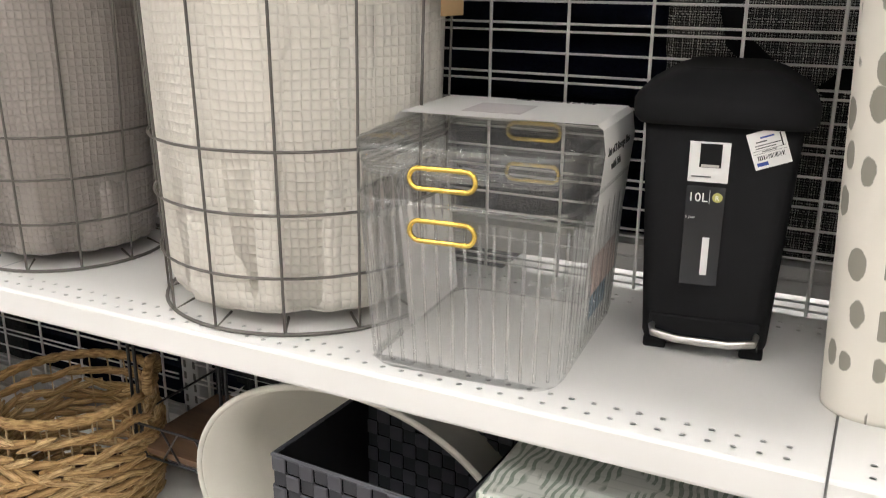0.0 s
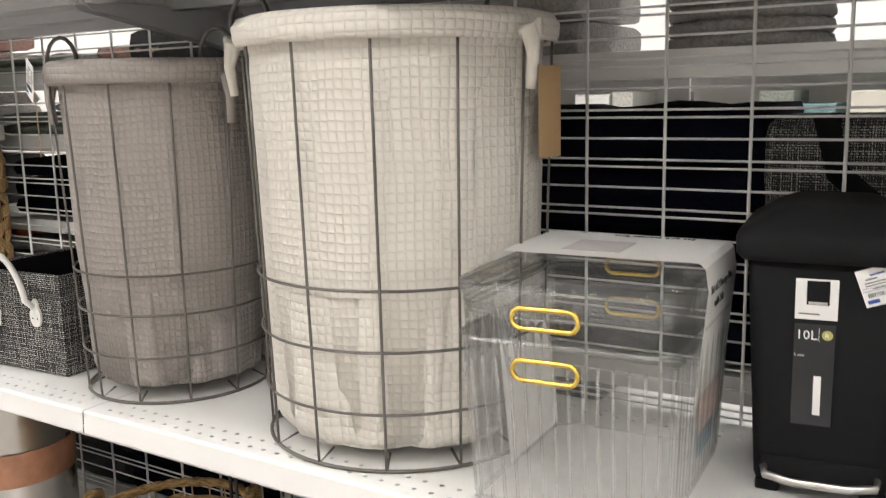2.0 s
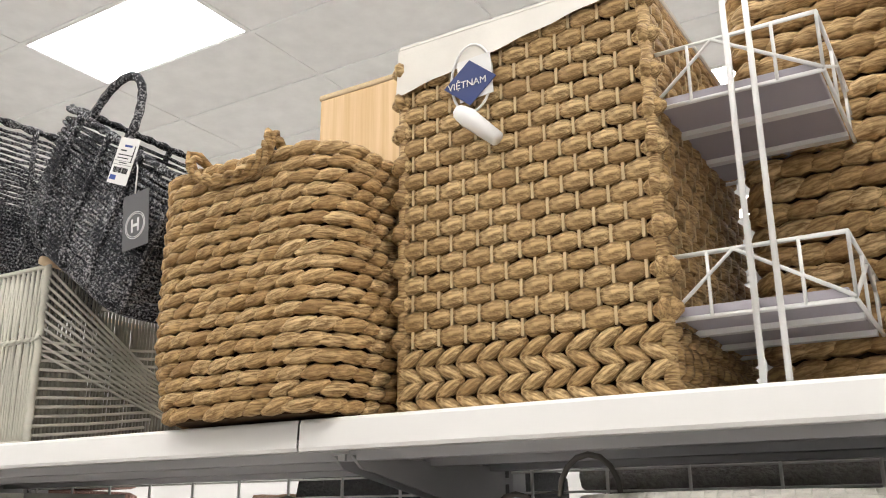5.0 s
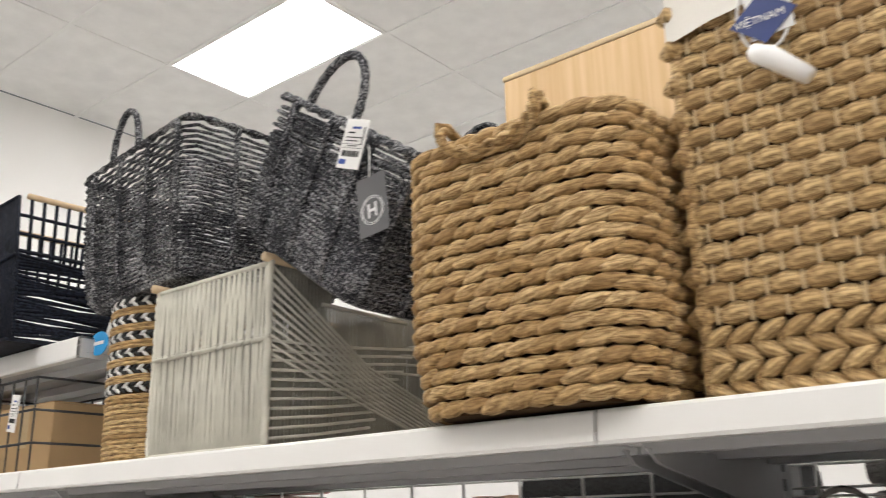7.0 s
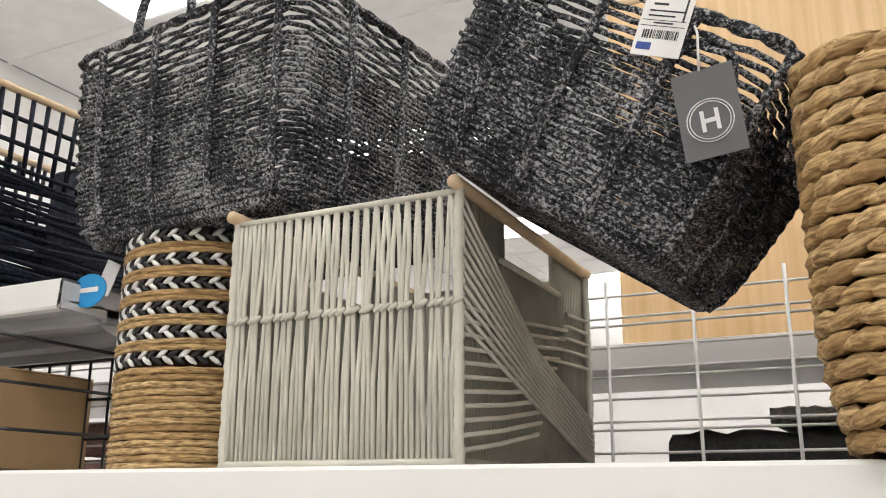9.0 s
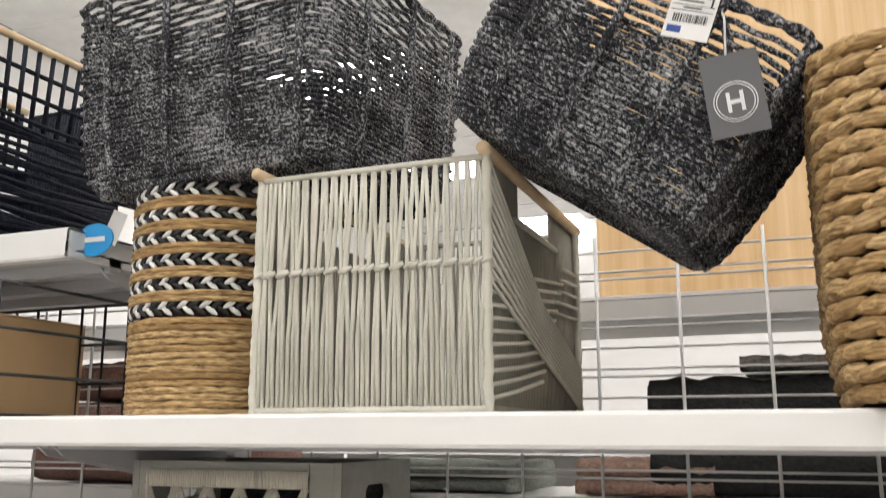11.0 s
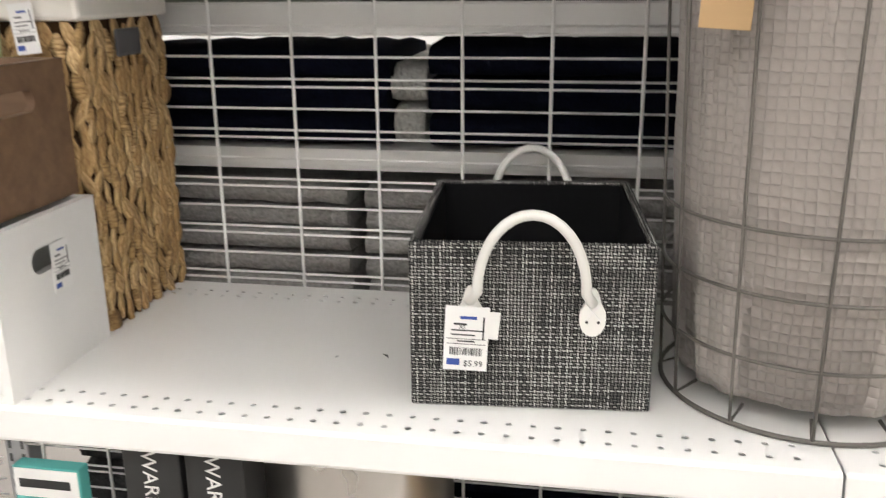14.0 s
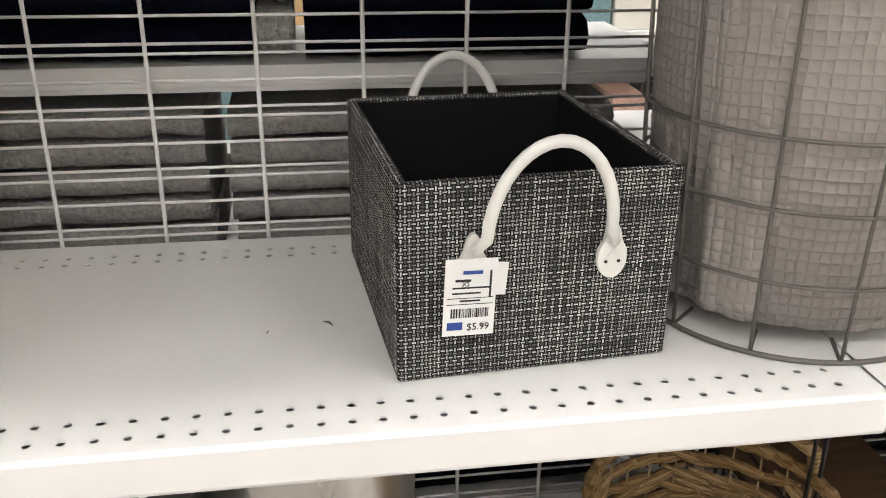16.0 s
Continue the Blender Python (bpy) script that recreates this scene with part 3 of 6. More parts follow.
# ---- goods on the lower shelf ----
def wire_hamper(cx, cy, r0, r1, h, cloth, label, turn=0.0, sag=0.0, rings=(0.0, 0.085, 0.165, 0.245), seed=1, nv=12):
    t = thing("laundry_hamper", (cx, cy, LOW + 0.003, 0, 0, turn), label, "laundry hamper", "wire laundry hampers")
    rr = lambda z: r0 + (r1 - r0) * min(1, z / h)
    for z in rings:
        part("wire_ring", sweep(circle(rr(z) + 0.004, z, 56), 0.0020 if z else 0.0027, 6, True), "grey_wire", t, smooth=True)
    part("wire_ring", sweep(circle(rr(h) + 0.003, h - 0.02, 56), 0.003, 6, True), "grey_wire", t, smooth=True)
    for k in range(nv):
        a = math.tau * (k + 0.5) / nv
        c, s = math.cos(a), math.sin(a)
        pts = [((rr(0) * 0.86) * c, (rr(0) * 0.86) * s, 0.012), ((rr(0) + 0.004) * c, (rr(0) + 0.004) * s, 0.0)]
        pts += [((rr(z) + 0.004) * c, (rr(z) + 0.004) * s, z) for z in (0.1, 0.25, 0.4, h - 0.02)]
        part("upright_wire", sweep(pts, 0.0020, 6), "grey_wire", t, smooth=True)
    noise_at = lambda a, z, f: noise.noise(Vector((math.cos(a) * f, math.sin(a) * f, z * f * 1.3 + seed)))

    def wob(a, z):
        fold = noise_at(a, z * 0.5, 3.0) * 0.055 + noise_at(a, z * 0.7, 7.0) * 0.014
        inward = -0.006 - max(0.0, fold + 0.008) * (1.0 if z > 0.03 else 0.3)
        g = a - (4.25 + (1 - z / h) * 2.3)
        fade = min(1.0, max(0.0, (z / h - 0.22) / 0.3)) * min(1.0, max(0.0, (h - 0.03 - z) / 0.06))
        dent = -sag * fade * math.exp(-(g / (0.70 if g > 0 else 0.13)) ** 2)
        return inward + dent - (0.004 * math.cos(a * 12) ** 4)
    prof = [(rr(0) * 0.4, 0.012), (rr(0) * 0.8, 0.014 + 0.004), (rr(0.02) * 0.97, 0.022)]
    prof += [(rr(z) + 0.0, z) for z in np.linspace(0.04, h - 0.045, 34)]
    prof += [(rr(h) + 0.004, h - 0.035)]
    part("cloth_bag", lathe(prof, 120, wobble=wob, uvr=r1), cloth, t, "waffle-weave cloth bag inside the wire frame")
    cuffw = lambda a, z: noise_at(a, z, 7) * 0.004
    cuff = lathe([(r1 - 0.004, h - 0.034), (r1 + 0.006, h - 0.038), (r1 + 0.010, h - 0.030), (r1 + 0.012, h - 0.012), (r1 + 0.004, h), (r1 - 0.006, h - 0.004), (r1 - 0.012, h - 0.05), (r1 - 0.016, h - 0.3), (r0 * 0.9, 0.03), (0.01, 0.03)], 96, wobble=cuffw, uvr=r1)
    part("folded_cuff", cuff, cloth, t, "cloth folded over the rim")
    for a in (radians(200), radians(-18)):
        c, s = (r1 + 0.012) * math.cos(a), (r1 + 0.012) * math.sin(a)
        tie = sweep([(c, s, h - 0.03), (c * 1.06, s * 1.05, h - 0.028), (c * 1.08, s * 1.09, h - 0.06), (c * 1.06, s * 1.06, h - 0.10)], [0.009, 0.013, 0.008, 0.006], 8)
        sweep([(c * 1.03, s * 1.03, h - 0.035), (c * 1.10, s * 1.0, h - 0.022), (c * 1.1, s * 0.98, h - 0.04)], [0.007, 0.010, 0.005], 8, bm=tie)
        part("cloth_tie", tie, cloth, t, "knotted cloth tie", smooth=True)
        arch = [(c * 0.93 + 0.035 * math.cos(u), s * 0.93, h + 0.045 * math.sin(u)) for u in np.linspace(0, math.pi, 9)]
        part("carry_handle", sweep(arch, 0.0035, 6), "grey_wire", t, "dark wire carry handle", smooth=True)
    return t


def hang_tag(parent, m, w, h, material, label, text=""):
    ob = part("hang_tag", box(-w / 2, w / 2, -0.0006, 0.0006, -h, 0, 0.0003, 1), material, parent, label)
    ob.matrix_basis = m
    return ob


def price_tag(parent, m, w=0.042, h=0.075, price=""):
    """A white shop price label with its printed bars."""
    ob = hang_tag(parent, m, w, h, "paper", "white printed price label")
    for x0, x1, z0, z1, mt in ((-0.16, 0.22, 0.15, 0.195, "blue"), (-0.3, 0.0, 0.26, 0.29, "ink"), (-0.35, 0.38, 0.36, 0.38, "ink"), (-0.35, 0.2, 0.43, 0.45, "ink"),
                               (-0.45, 0.45, 0.50, 0.507, "ink"), (-0.2, 0.2, 0.53, 0.55, "ink"), (-0.45, 0.45, 0.58, 0.587, "ink"), (-0.42, -0.12, 0.82, 0.92, "blue"), (0.36, 0.40, 0.15, 0.5, "ink")):
        part("print", box(x0 * w, x1 * w, -0.0011, -0.0007, -z1 * h, -z0 * h), mt, ob)
    bars = bmesh.new()
    rnd = random.Random(5)
    x = -0.36
    while x < 0.36:
        b = rnd.choice((0.012, 0.02, 0.03))
        box(x * w, (x + b) * w, -0.0011, -0.0007, -0.76 * h, -0.64 * h, bm=bars)
        x += b + rnd.choice((0.012, 0.02, 0.028))
    tagged(part("barcode", bars, "ink", ob), kind="stuff")
    if price:
        letters(price, 0.13 * h, "ink", ob, pose(-0.04 * w, -0.0008, -0.93 * h, 90))
    return ob


gh = wire_hamper(0.0, -0.237, 0.152, 0.172, 0.545, "taupe", "taupe waffle-cloth laundry hamper in a dark wire frame", 8, 0.085, (0.0, 0.075, 0.145, 0.21), 3)
wh = wire_hamper(0.475, -0.219, 0.200, 0.216, 0.585, "cream", "cream waffle-cloth laundry hamper in a dark wire frame", 5.9, 0.0, (0.0, 0.077, 0.16, 0.24), 9, 13)
hang_tag(gh, pose(-0.150, -0.130, 0.50, 0, 2, -42), 0.050, 0.105, "kraft", "brown kraft paper hang tag")
price_tag(gh, pose(-0.112, -0.168, 0.545, 0, 22, -30), 0.045, 0.06)
hang_tag(wh, pose(0.228, 0.0, 0.515, 0, 0, 75), 0.05, 0.12, "kraft", "brown kraft paper hang tag")


# fabric storage basket
def tweed_basket():
    x0, x1, y0, y1, h = -0.4395, -0.1845, -0.3580, -0.0580, 0.185
    t = thing("storage_basket", ((x0 + x1) / 2, (y0 + y1) / 2, LOW, 0, 0, 4.5), "black and white woven fabric storage basket with white handles", "storage basket")
    w, d = (x1 - x0) / 2, (y1 - y0) / 2
    k = 0.010
    part("front_panel", box(-w, w, -d, -d + k, 0, h, 0.003), "tweed", t, uv=True)
    part("back_panel", box(-w, w, d - k, d, 0, h, 0.003), "tweed", t, uv=True)
    for s in (-1, 1):
        part("side_panel", box(*sorted((s * w, s * (w - k))), -d + k * 0.9, d - k * 0.9, 0, h - 0.0006, 0.003), "tweed", t, uv=True)
    part("lining", box(-w + k, w - k, -d + k, d - k, 0.003, 0.0048), "lining", t, "plain black cloth lining")
    for q in ((-w + k, w - k, -d + k, -d + k + 0.002), (-w + k, w - k, d - k - 0.002, d - k), (-w + k, -w + k + 0.002, -d + k, d - k), (w - k - 0.002, w - k, -d + k, d - k)):
        part("lining", box(*q, 0.005, h - 0.004), "lining", t, "plain black cloth lining")
    for s in (-1, 1):
        y = s * (d + 0.002)
        hx = 0.055
        arch = [(hx * math.cos(u) * (1.0 + 0.0 * u), y + s * (0.016 + 0.012 * math.sin(u)), 0.138 + 0.085 * math.sin(u)) for u in np.linspace(math.pi, 0, 19)]
        arch = [(-hx - 0.008, y + s * 0.006, 0.125)] + arch + [(hx + 0.008, y + s * 0.006, 0.125)]
        ha = part("handle", sweep(arch, 0.0054, 10), "handle", t, "white faux-leather rope handle", smooth=True)
        for e in (-1, 1):
            pad = bmesh.new()
            outline = [(0.0135 * math.cos(a), 0.018 * math.sin(a) - 0.004 if math.sin(a) < 0 else 0.034 * math.sin(a) - 0.004) for a in np.linspace(0, math.tau, 24, endpoint=False)]
            outline = [(px * (1.0 if pz < 0.012 else 0.72), pz) for px, pz in outline]
            f = [pad.verts.new((e * (hx + 0.008) + px, y, 0.110 + pz)) for px, pz in outline]
            b = [pad.verts.new((e * (hx + 0.008) + px, y + s * 0.005, 0.110 + pz)) for px, pz in outline]
            pad.faces.new(f)
            pad.faces.new(b[::-1])
            for i in range(24):
                pad.faces.new((f[i], f[(i + 1) % 24], b[(i + 1) % 24], b[i]))
            bmesh.ops.recalc_face_normals(pad, faces=pad.faces)
            p = part("pad", pad, "handle", ha)
            if s < 0:
                st = sweep([(e * (hx + 0.008) - 0.008, y - 0.0062, 0.124), (e * (hx + 0.008) + 0.008, y - 0.0062, 0.106)], 0.0008, 5)
                sweep([(e * (hx + 0.008) + 0.008, y - 0.0062, 0.124), (e * (hx + 0.008) - 0.008, y - 0.0062, 0.106)], 0.0008, 5, bm=st)
                part("stitch", st, "paper", ha)
                eye = bmesh.new()
                for sx in (-1, 1):
                    sweep([(e * (hx + 0.008) + sx * 0.006, y - 0.004, 0.104), (e * (hx + 0.008) + sx * 0.006, y - 0.0056, 0.104)], 0.0016, 8, bm=eye)
                part("eyelet", eye, "ink", ha)
    tag = price_tag(t, pose(-hx - 0.010, -d - 0.010, 0.119, -3, 3, 2), 0.046, 0.070, "$5.99")
    letters("XS", 0.006, "ink", tag, pose(-0.008, -0.0008, -0.0245, 90))
    hang_tag(t, pose(-hx + 0.016, -d - 0.006, 0.112, -2, 6, 2), 0.016, 0.03, "paper", "small white paper tag")
    return t


tweed_basket()


# the two clear ribbed bins, stacked, with their card sleeve
def clear_bins():
    t = thing("storage_bin_set", (0.806, -0.262, LOW, 0, 0, 4), "two stacked clear ribbed plastic storage bins in a card sleeve", "storage bin")
    w, d = 0.255, 0.33

    def tub(z0, h, flare, ribs, name):
        levels = [z0, z0 + 0.006] + list(np.linspace(z0 + 0.02, z0 + h, 7)) if z0 == 0 else list(np.linspace(z0 + 0.10, z0 + h, 5))
        bm = bmesh.new()
        rings = []
        nn = 144
        for inner in (False,):
            for z in (levels if not inner else levels[::-1]):
                f = (z - z0) / h
                k = 1 - flare * (1 - f)
                line = rounded(w * k, d * k, 0.038)
                row = []
                for i in range(nn):
                    x, y, a = along(line, line[-1][3] * i / nn)
                    o = (0.0024 * math.cos(i * math.tau / 4) if ribs and 0.02 < z - z0 < h - 0.03 else 0) - (0.0022 if inner else 0)
                    o -= 0.006 if z == z0 else 0
                    row.append(bm.verts.new((x + o * math.cos(a), y + o * math.sin(a), max(z, z0 + 0.003) if inner else z)))
                rings.append(row)
        for a, b in zip(rings, rings[1:]):
            for i in range(nn):
                bm.faces.new((a[i], a[(i + 1) % nn], b[(i + 1) % nn], b[i])).smooth = True
        if z0 == 0:
            bm.faces.new(rings[0][::-1])
        ob = part(name, bm, "clear", t, "clear ribbed plastic")
        ob.visible_shadow = False
        rim = sweep([(*along(rounded(w + 0.004, d + 0.004, 0.04), s)[:2], z0 + h - 0.002) for s in np.linspace(0, rounded(w + 0.004, d + 0.004, 0.04)[-1][3], 72, endpoint=False)], 0.0026, 6, True)
        r = part("rim", rim, "clear", ob, smooth=True)
        r.visible_shadow = False
        if z0 == 0.0:
            for i in range(64):
                pts, a = [], along(rounded(w, d, 0.038), rounded(w, d, 0.038)[-1][3] * i / 64)[2]
                if math.sin(a) > -0.5 and math.cos(a) < 0.5:
                    continue
                for zz in (z0 + 0.014, z0 + h * 0.5, z0 + h - 0.02):
                    k = 1 - flare * (1 - (zz - z0) / h)
                    line = rounded(w * k, d * k, 0.038)
                    x, y, a = along(line, line[-1][3] * i / 64)
                    pts.append((x, y, zz))
                rb = part("rib", sweep(pts, 0.0021, 5), "clear", ob, smooth=True)
                rb.visible_shadow = False
        return ob

    for z0, h, nm in ((0.0, 0.212, "lower_bin"), (0.066, 0.205, "upper_bin")):
        b = tub(z0, h, 0.07, True, nm)
        zz = z0 + h - 0.032
        for s in (-1, 1):
            pts = [(-0.012 + (0.027 if math.cos(u) > 0 else -0.027) + 0.0115 * math.cos(u), s * (d / 2 + 0.001), zz + 0.0115 * math.sin(u)) for u in np.linspace(0, math.tau, 28, endpoint=False)]
            part("handle_ring", sweep(pts, 0.0030, 8, True), "gold", b, "gold oval handle ring", smooth=True)
    for z in (0.272,):
        line = rounded(w + 0.006, d + 0.006, 0.04)
        prof = ((0.0, z - 0.018), (0.0, z), (-0.004, z + 0.004), (-0.014, z + 0.006), (-0.02, z + 0.012))
        bm = bmesh.new()
        rows = []
        for o, zz in prof:
            l2 = rounded(w + 0.006 + 2 * o, d + 0.006 + 2 * o, max(0.012, 0.04 + o))
            rows.append([bm.verts.new((*along(l2, l2[-1][3] * i / 64)[:2], zz)) for i in range(64)])
        for a, b in zip(rows, rows[1:]):
            for i in range(64):
                bm.faces.new((a[i], a[(i + 1) % 64], b[(i + 1) % 64], b[i])).smooth = True
        bm.faces.new(rows[-1])
        lid = part("lid", bm, "clear", t, "clear plastic lid")
        lid.visible_shadow = False
        for k in range(3):
            l3 = rounded(w - 0.004 - k * 0.004, d - 0.004 - k * 0.004, 0.036)
            sl = part("lid_rib", sweep([(*along(l3, l3[-1][3] * i / 64)[:2], z - 0.022 - k * 0.006) for i in range(64)], 0.002, 5, True), "clear", lid, smooth=True)
            sl.visible_shadow = False
    # sleeve: over the lid and down the right and left sides
    y0, y1, hw = -0.035, 0.135, w / 2 + 0.006
    prof = [(hw - 0.022, 0.006), (hw + 0.001, 0.255), (hw - 0.003, 0.282), (hw - 0.010, 0.288), (-hw + 0.010, 0.288), (-hw + 0.003, 0.282), (-hw - 0.001, 0.255), (-hw + 0.022, 0.006)]
    bm = bmesh.new()
    a = [bm.verts.new((px, y0, pz)) for px, pz in prof]
    b = [bm.verts.new((px, y1, pz)) for px, pz in prof]
    for k in range(len(prof) - 1):
        bm.faces.new((a[k], a[k + 1], b[k + 1], b[k]))
    bmesh.ops.recalc_face_normals(bm, faces=bm.faces)
    sl = part("card_sleeve", bm, "paper", t, "white printed card sleeve")
    letters("Set of 2 Storage Bins", 0.0145, "ink", sl, pose(hw + 0.0018, y0 + 0.012, 0.250, 90, 0, 90))
    letters("with Lids", 0.0145, "ink", sl, pose(hw + 0.0012, y0 + 0.035, 0.231, 90, 0, 90))
    letters("Set of 2 Storage Bins", 0.013, "ink", sl, pose(0.085, 0.125, 0.2892, 0, 0, 180))
    part("print", box(-0.055, 0.02, 0.0, 0.075, 0.2885, 0.2891), plain("pale_print", (0.62, 0.58, 0.58), 0.6), sl, "pale photograph of folded towels")
    part("print", box(hw - 0.012, hw - 0.0112, y0 + 0.02, y1 - 0.02, 0.075, 0.15), plain("pink_print", (0.66, 0.52, 0.47), 0.6), sl, "pale pink photograph")
    part("print", box(hw - 0.0155, hw - 0.0148, y0 + 0.03, y1 - 0.05, 0.04, 0.075), plain("blue_print", (0.33, 0.45, 0.56), 0.6), sl, "blue photograph")
    return t


clear_bins()


# black pedal bin
def pedal_bin():
    t = thing("pedal_bin", (1.046, -0.130, LOW, 0, 0, 7.5), "slim black plastic pedal bin with a steel pedal", "pedal bin")
    def loft(rows, r0, n=72):
        bm = bmesh.new()
        rings = []
        for w, d, z, oy in rows:
            line = rounded(w, d, r0)
            rings.append([bm.verts.new((along(line, line[-1][3] * i / n)[0], along(line, line[-1][3] * i / n)[1] + oy, z)) for i in range(n)])
        for a, b in zip(rings, rings[1:]):
            for i in range(n):
                bm.faces.new((a[i], a[(i + 1) % n], b[(i + 1) % n], b[i])).smooth = True
        bm.faces.new(rings[0][::-1])
        bm.faces.new(rings[-1])
        return bm
    part("body", loft([(0.146, 0.150, 0.012, 0), (0.150, 0.154, 0.018, 0), (0.176, 0.200, 0.296, 0)], 0.016), "black_plastic", t)
    part("lid", loft([(0.190, 0.214, 0.288, 0), (0.202, 0.224, 0.296, 0), (0.203, 0.224, 0.314, 0), (0.196, 0.216, 0.322, 0), (0.130, 0.180, 0.342, 0.01), (0.095, 0.15, 0.349, 0.01)], 0.02), "black_plastic", t, "black domed lid")
    for sx in (-1, 1):
        part("foot", box(sx * 0.058 - 0.014, sx * 0.058 + 0.014, -0.076, -0.03, 0, 0.014, 0.003), "black_plastic", t)
    part("foot", box(-0.06, 0.06, 0.03, 0.072, 0, 0.014, 0.003), "black_plastic", t)
    well = box(-0.066, 0.066, -0.0825, -0.076, 0.012, 0.05, 0.003)
    part("pedal_surround", well, "black_plastic", t)
    bar = [(-0.062, -0.080, 0.034), (-0.060, -0.092, 0.028), (-0.03, -0.096, 0.024), (0.03, -0.096, 0.024), (0.060, -0.092, 0.028), (0.062, -0.080, 0.034)]
    part("pedal", sweep(bar, 0.0055, 8, flat=0.7), "steel", t, "brushed steel pedal bar", smooth=True)
    # labels lie on the sloping front
    sl = math.degrees(math.atan2(0.0235, 0.278))
    front = lambda z: -(0.154 + 0.046 * (z - 0.018) / 0.278) / 2 - 0.0012
    st = part("sticker", box(-0.022, 0.023, -0.0004, 0.0004, 0, 0.048, 0.0003, 1), "paper", t, "white picture sticker")
    st.matrix_basis = pose(-0.012, front(0.222), 0.222, sl)
    part("picture", box(-0.010, 0.014, -0.0012, -0.0006, 0.018, 0.046), "black_plastic", st)
    part("picture", box(-0.008, 0.012, -0.0014, -0.0011, 0.0185, 0.0215), "steel", st)
    part("print", box(-0.018, 0.004, -0.0012, -0.0006, 0.006, 0.0075), "slate", st)
    bl = part("sticker", box(-0.022, 0.022, -0.0004, 0.0004, 0, 0.125, 0.0003, 1), plain("glossy_black_label", (0.016, 0.017, 0.02), 0.25), t, "glossy black strip label")
    bl.matrix_basis = pose(-0.012, front(0.093) - 0.0006, 0.093, sl)
    letters("10L", 0.0155, "paper", bl, pose(-0.020, -0.0009, 0.106, 90))
    part("print", box(0.0045, 0.005, -0.0012, -0.0006, 0.104, 0.12), "pale_ink", bl)
    disc = sweep([(0.0135, -0.0004, 0.112), (0.0135, -0.0013, 0.112)], 0.0058, 20)
    part("emblem", disc, plain("olive_print", (0.42, 0.40, 0.11), 0.5), bl, "olive round emblem")
    letters("R", 0.008, "paper", bl, pose(0.0108, -0.0016, 0.1092, 90))
    letters("5 year", 0.0045, "paper", bl, pose(-0.021, -0.0009, 0.085, 90))
    part("print", box(0.001, 0.009, -0.0013, -0.0006, 0.014, 0.062), "paper", bl, "white upright wordmark as a plain bar")
    price_tag(t, pose(0.044, front(0.268) - 0.001, 0.287, sl, -20, 0), 0.040, 0.043)
    return t


pedal_bin()


# speckled container in the next section
def speckled_hamper():
    t = thing("storage_hamper", (1.338, -0.175, LOW), "cream storage hamper with painted taupe dabs", "storage hamper")
    line = lambda z: rounded(0.28 + 0.07 * min(z, 0.5), 0.27 + 0.05 * min(z, 0.5), 0.05)
    bm = shell(line, [0.0, 0.006, 0.02, 0.15, 0.3, 0.45, 0.52, 0.525], 96)
    part("body", bm, "speckle", t)
    l2 = line(0.5)
    part("rim", sweep([(*along(l2, l2[-1][3] * k / 64)[:2], 0.525) for k in range(64)], 0.006, 8, True), "tub", t, smooth=True)
    return t


speckled_hamper()


dust = thing("packing_scrap", (-0.489, -0.243, LOW), "small grey scrap lying on the shelf", "scrap")
part("flake", sweep([(0, 0, 0.0012), (0.006, -0.004, 0.0016), (0.009, -0.010, 0.0012)], [0.0006, 0.0014, 0.0006], 5, flat=0.6), "slate", dust)
dust2 = thing("packing_scrap", (-0.545, -0.262, LOW), "small grey scrap lying on the shelf", "scrap")
part("flake", sweep([(0, 0, 0.0012), (0.002, 0.003, 0.0014), (0.002, 0.006, 0.0012)], [0.0005, 0.001, 0.0005], 5, flat=0.6), "slate", dust2)


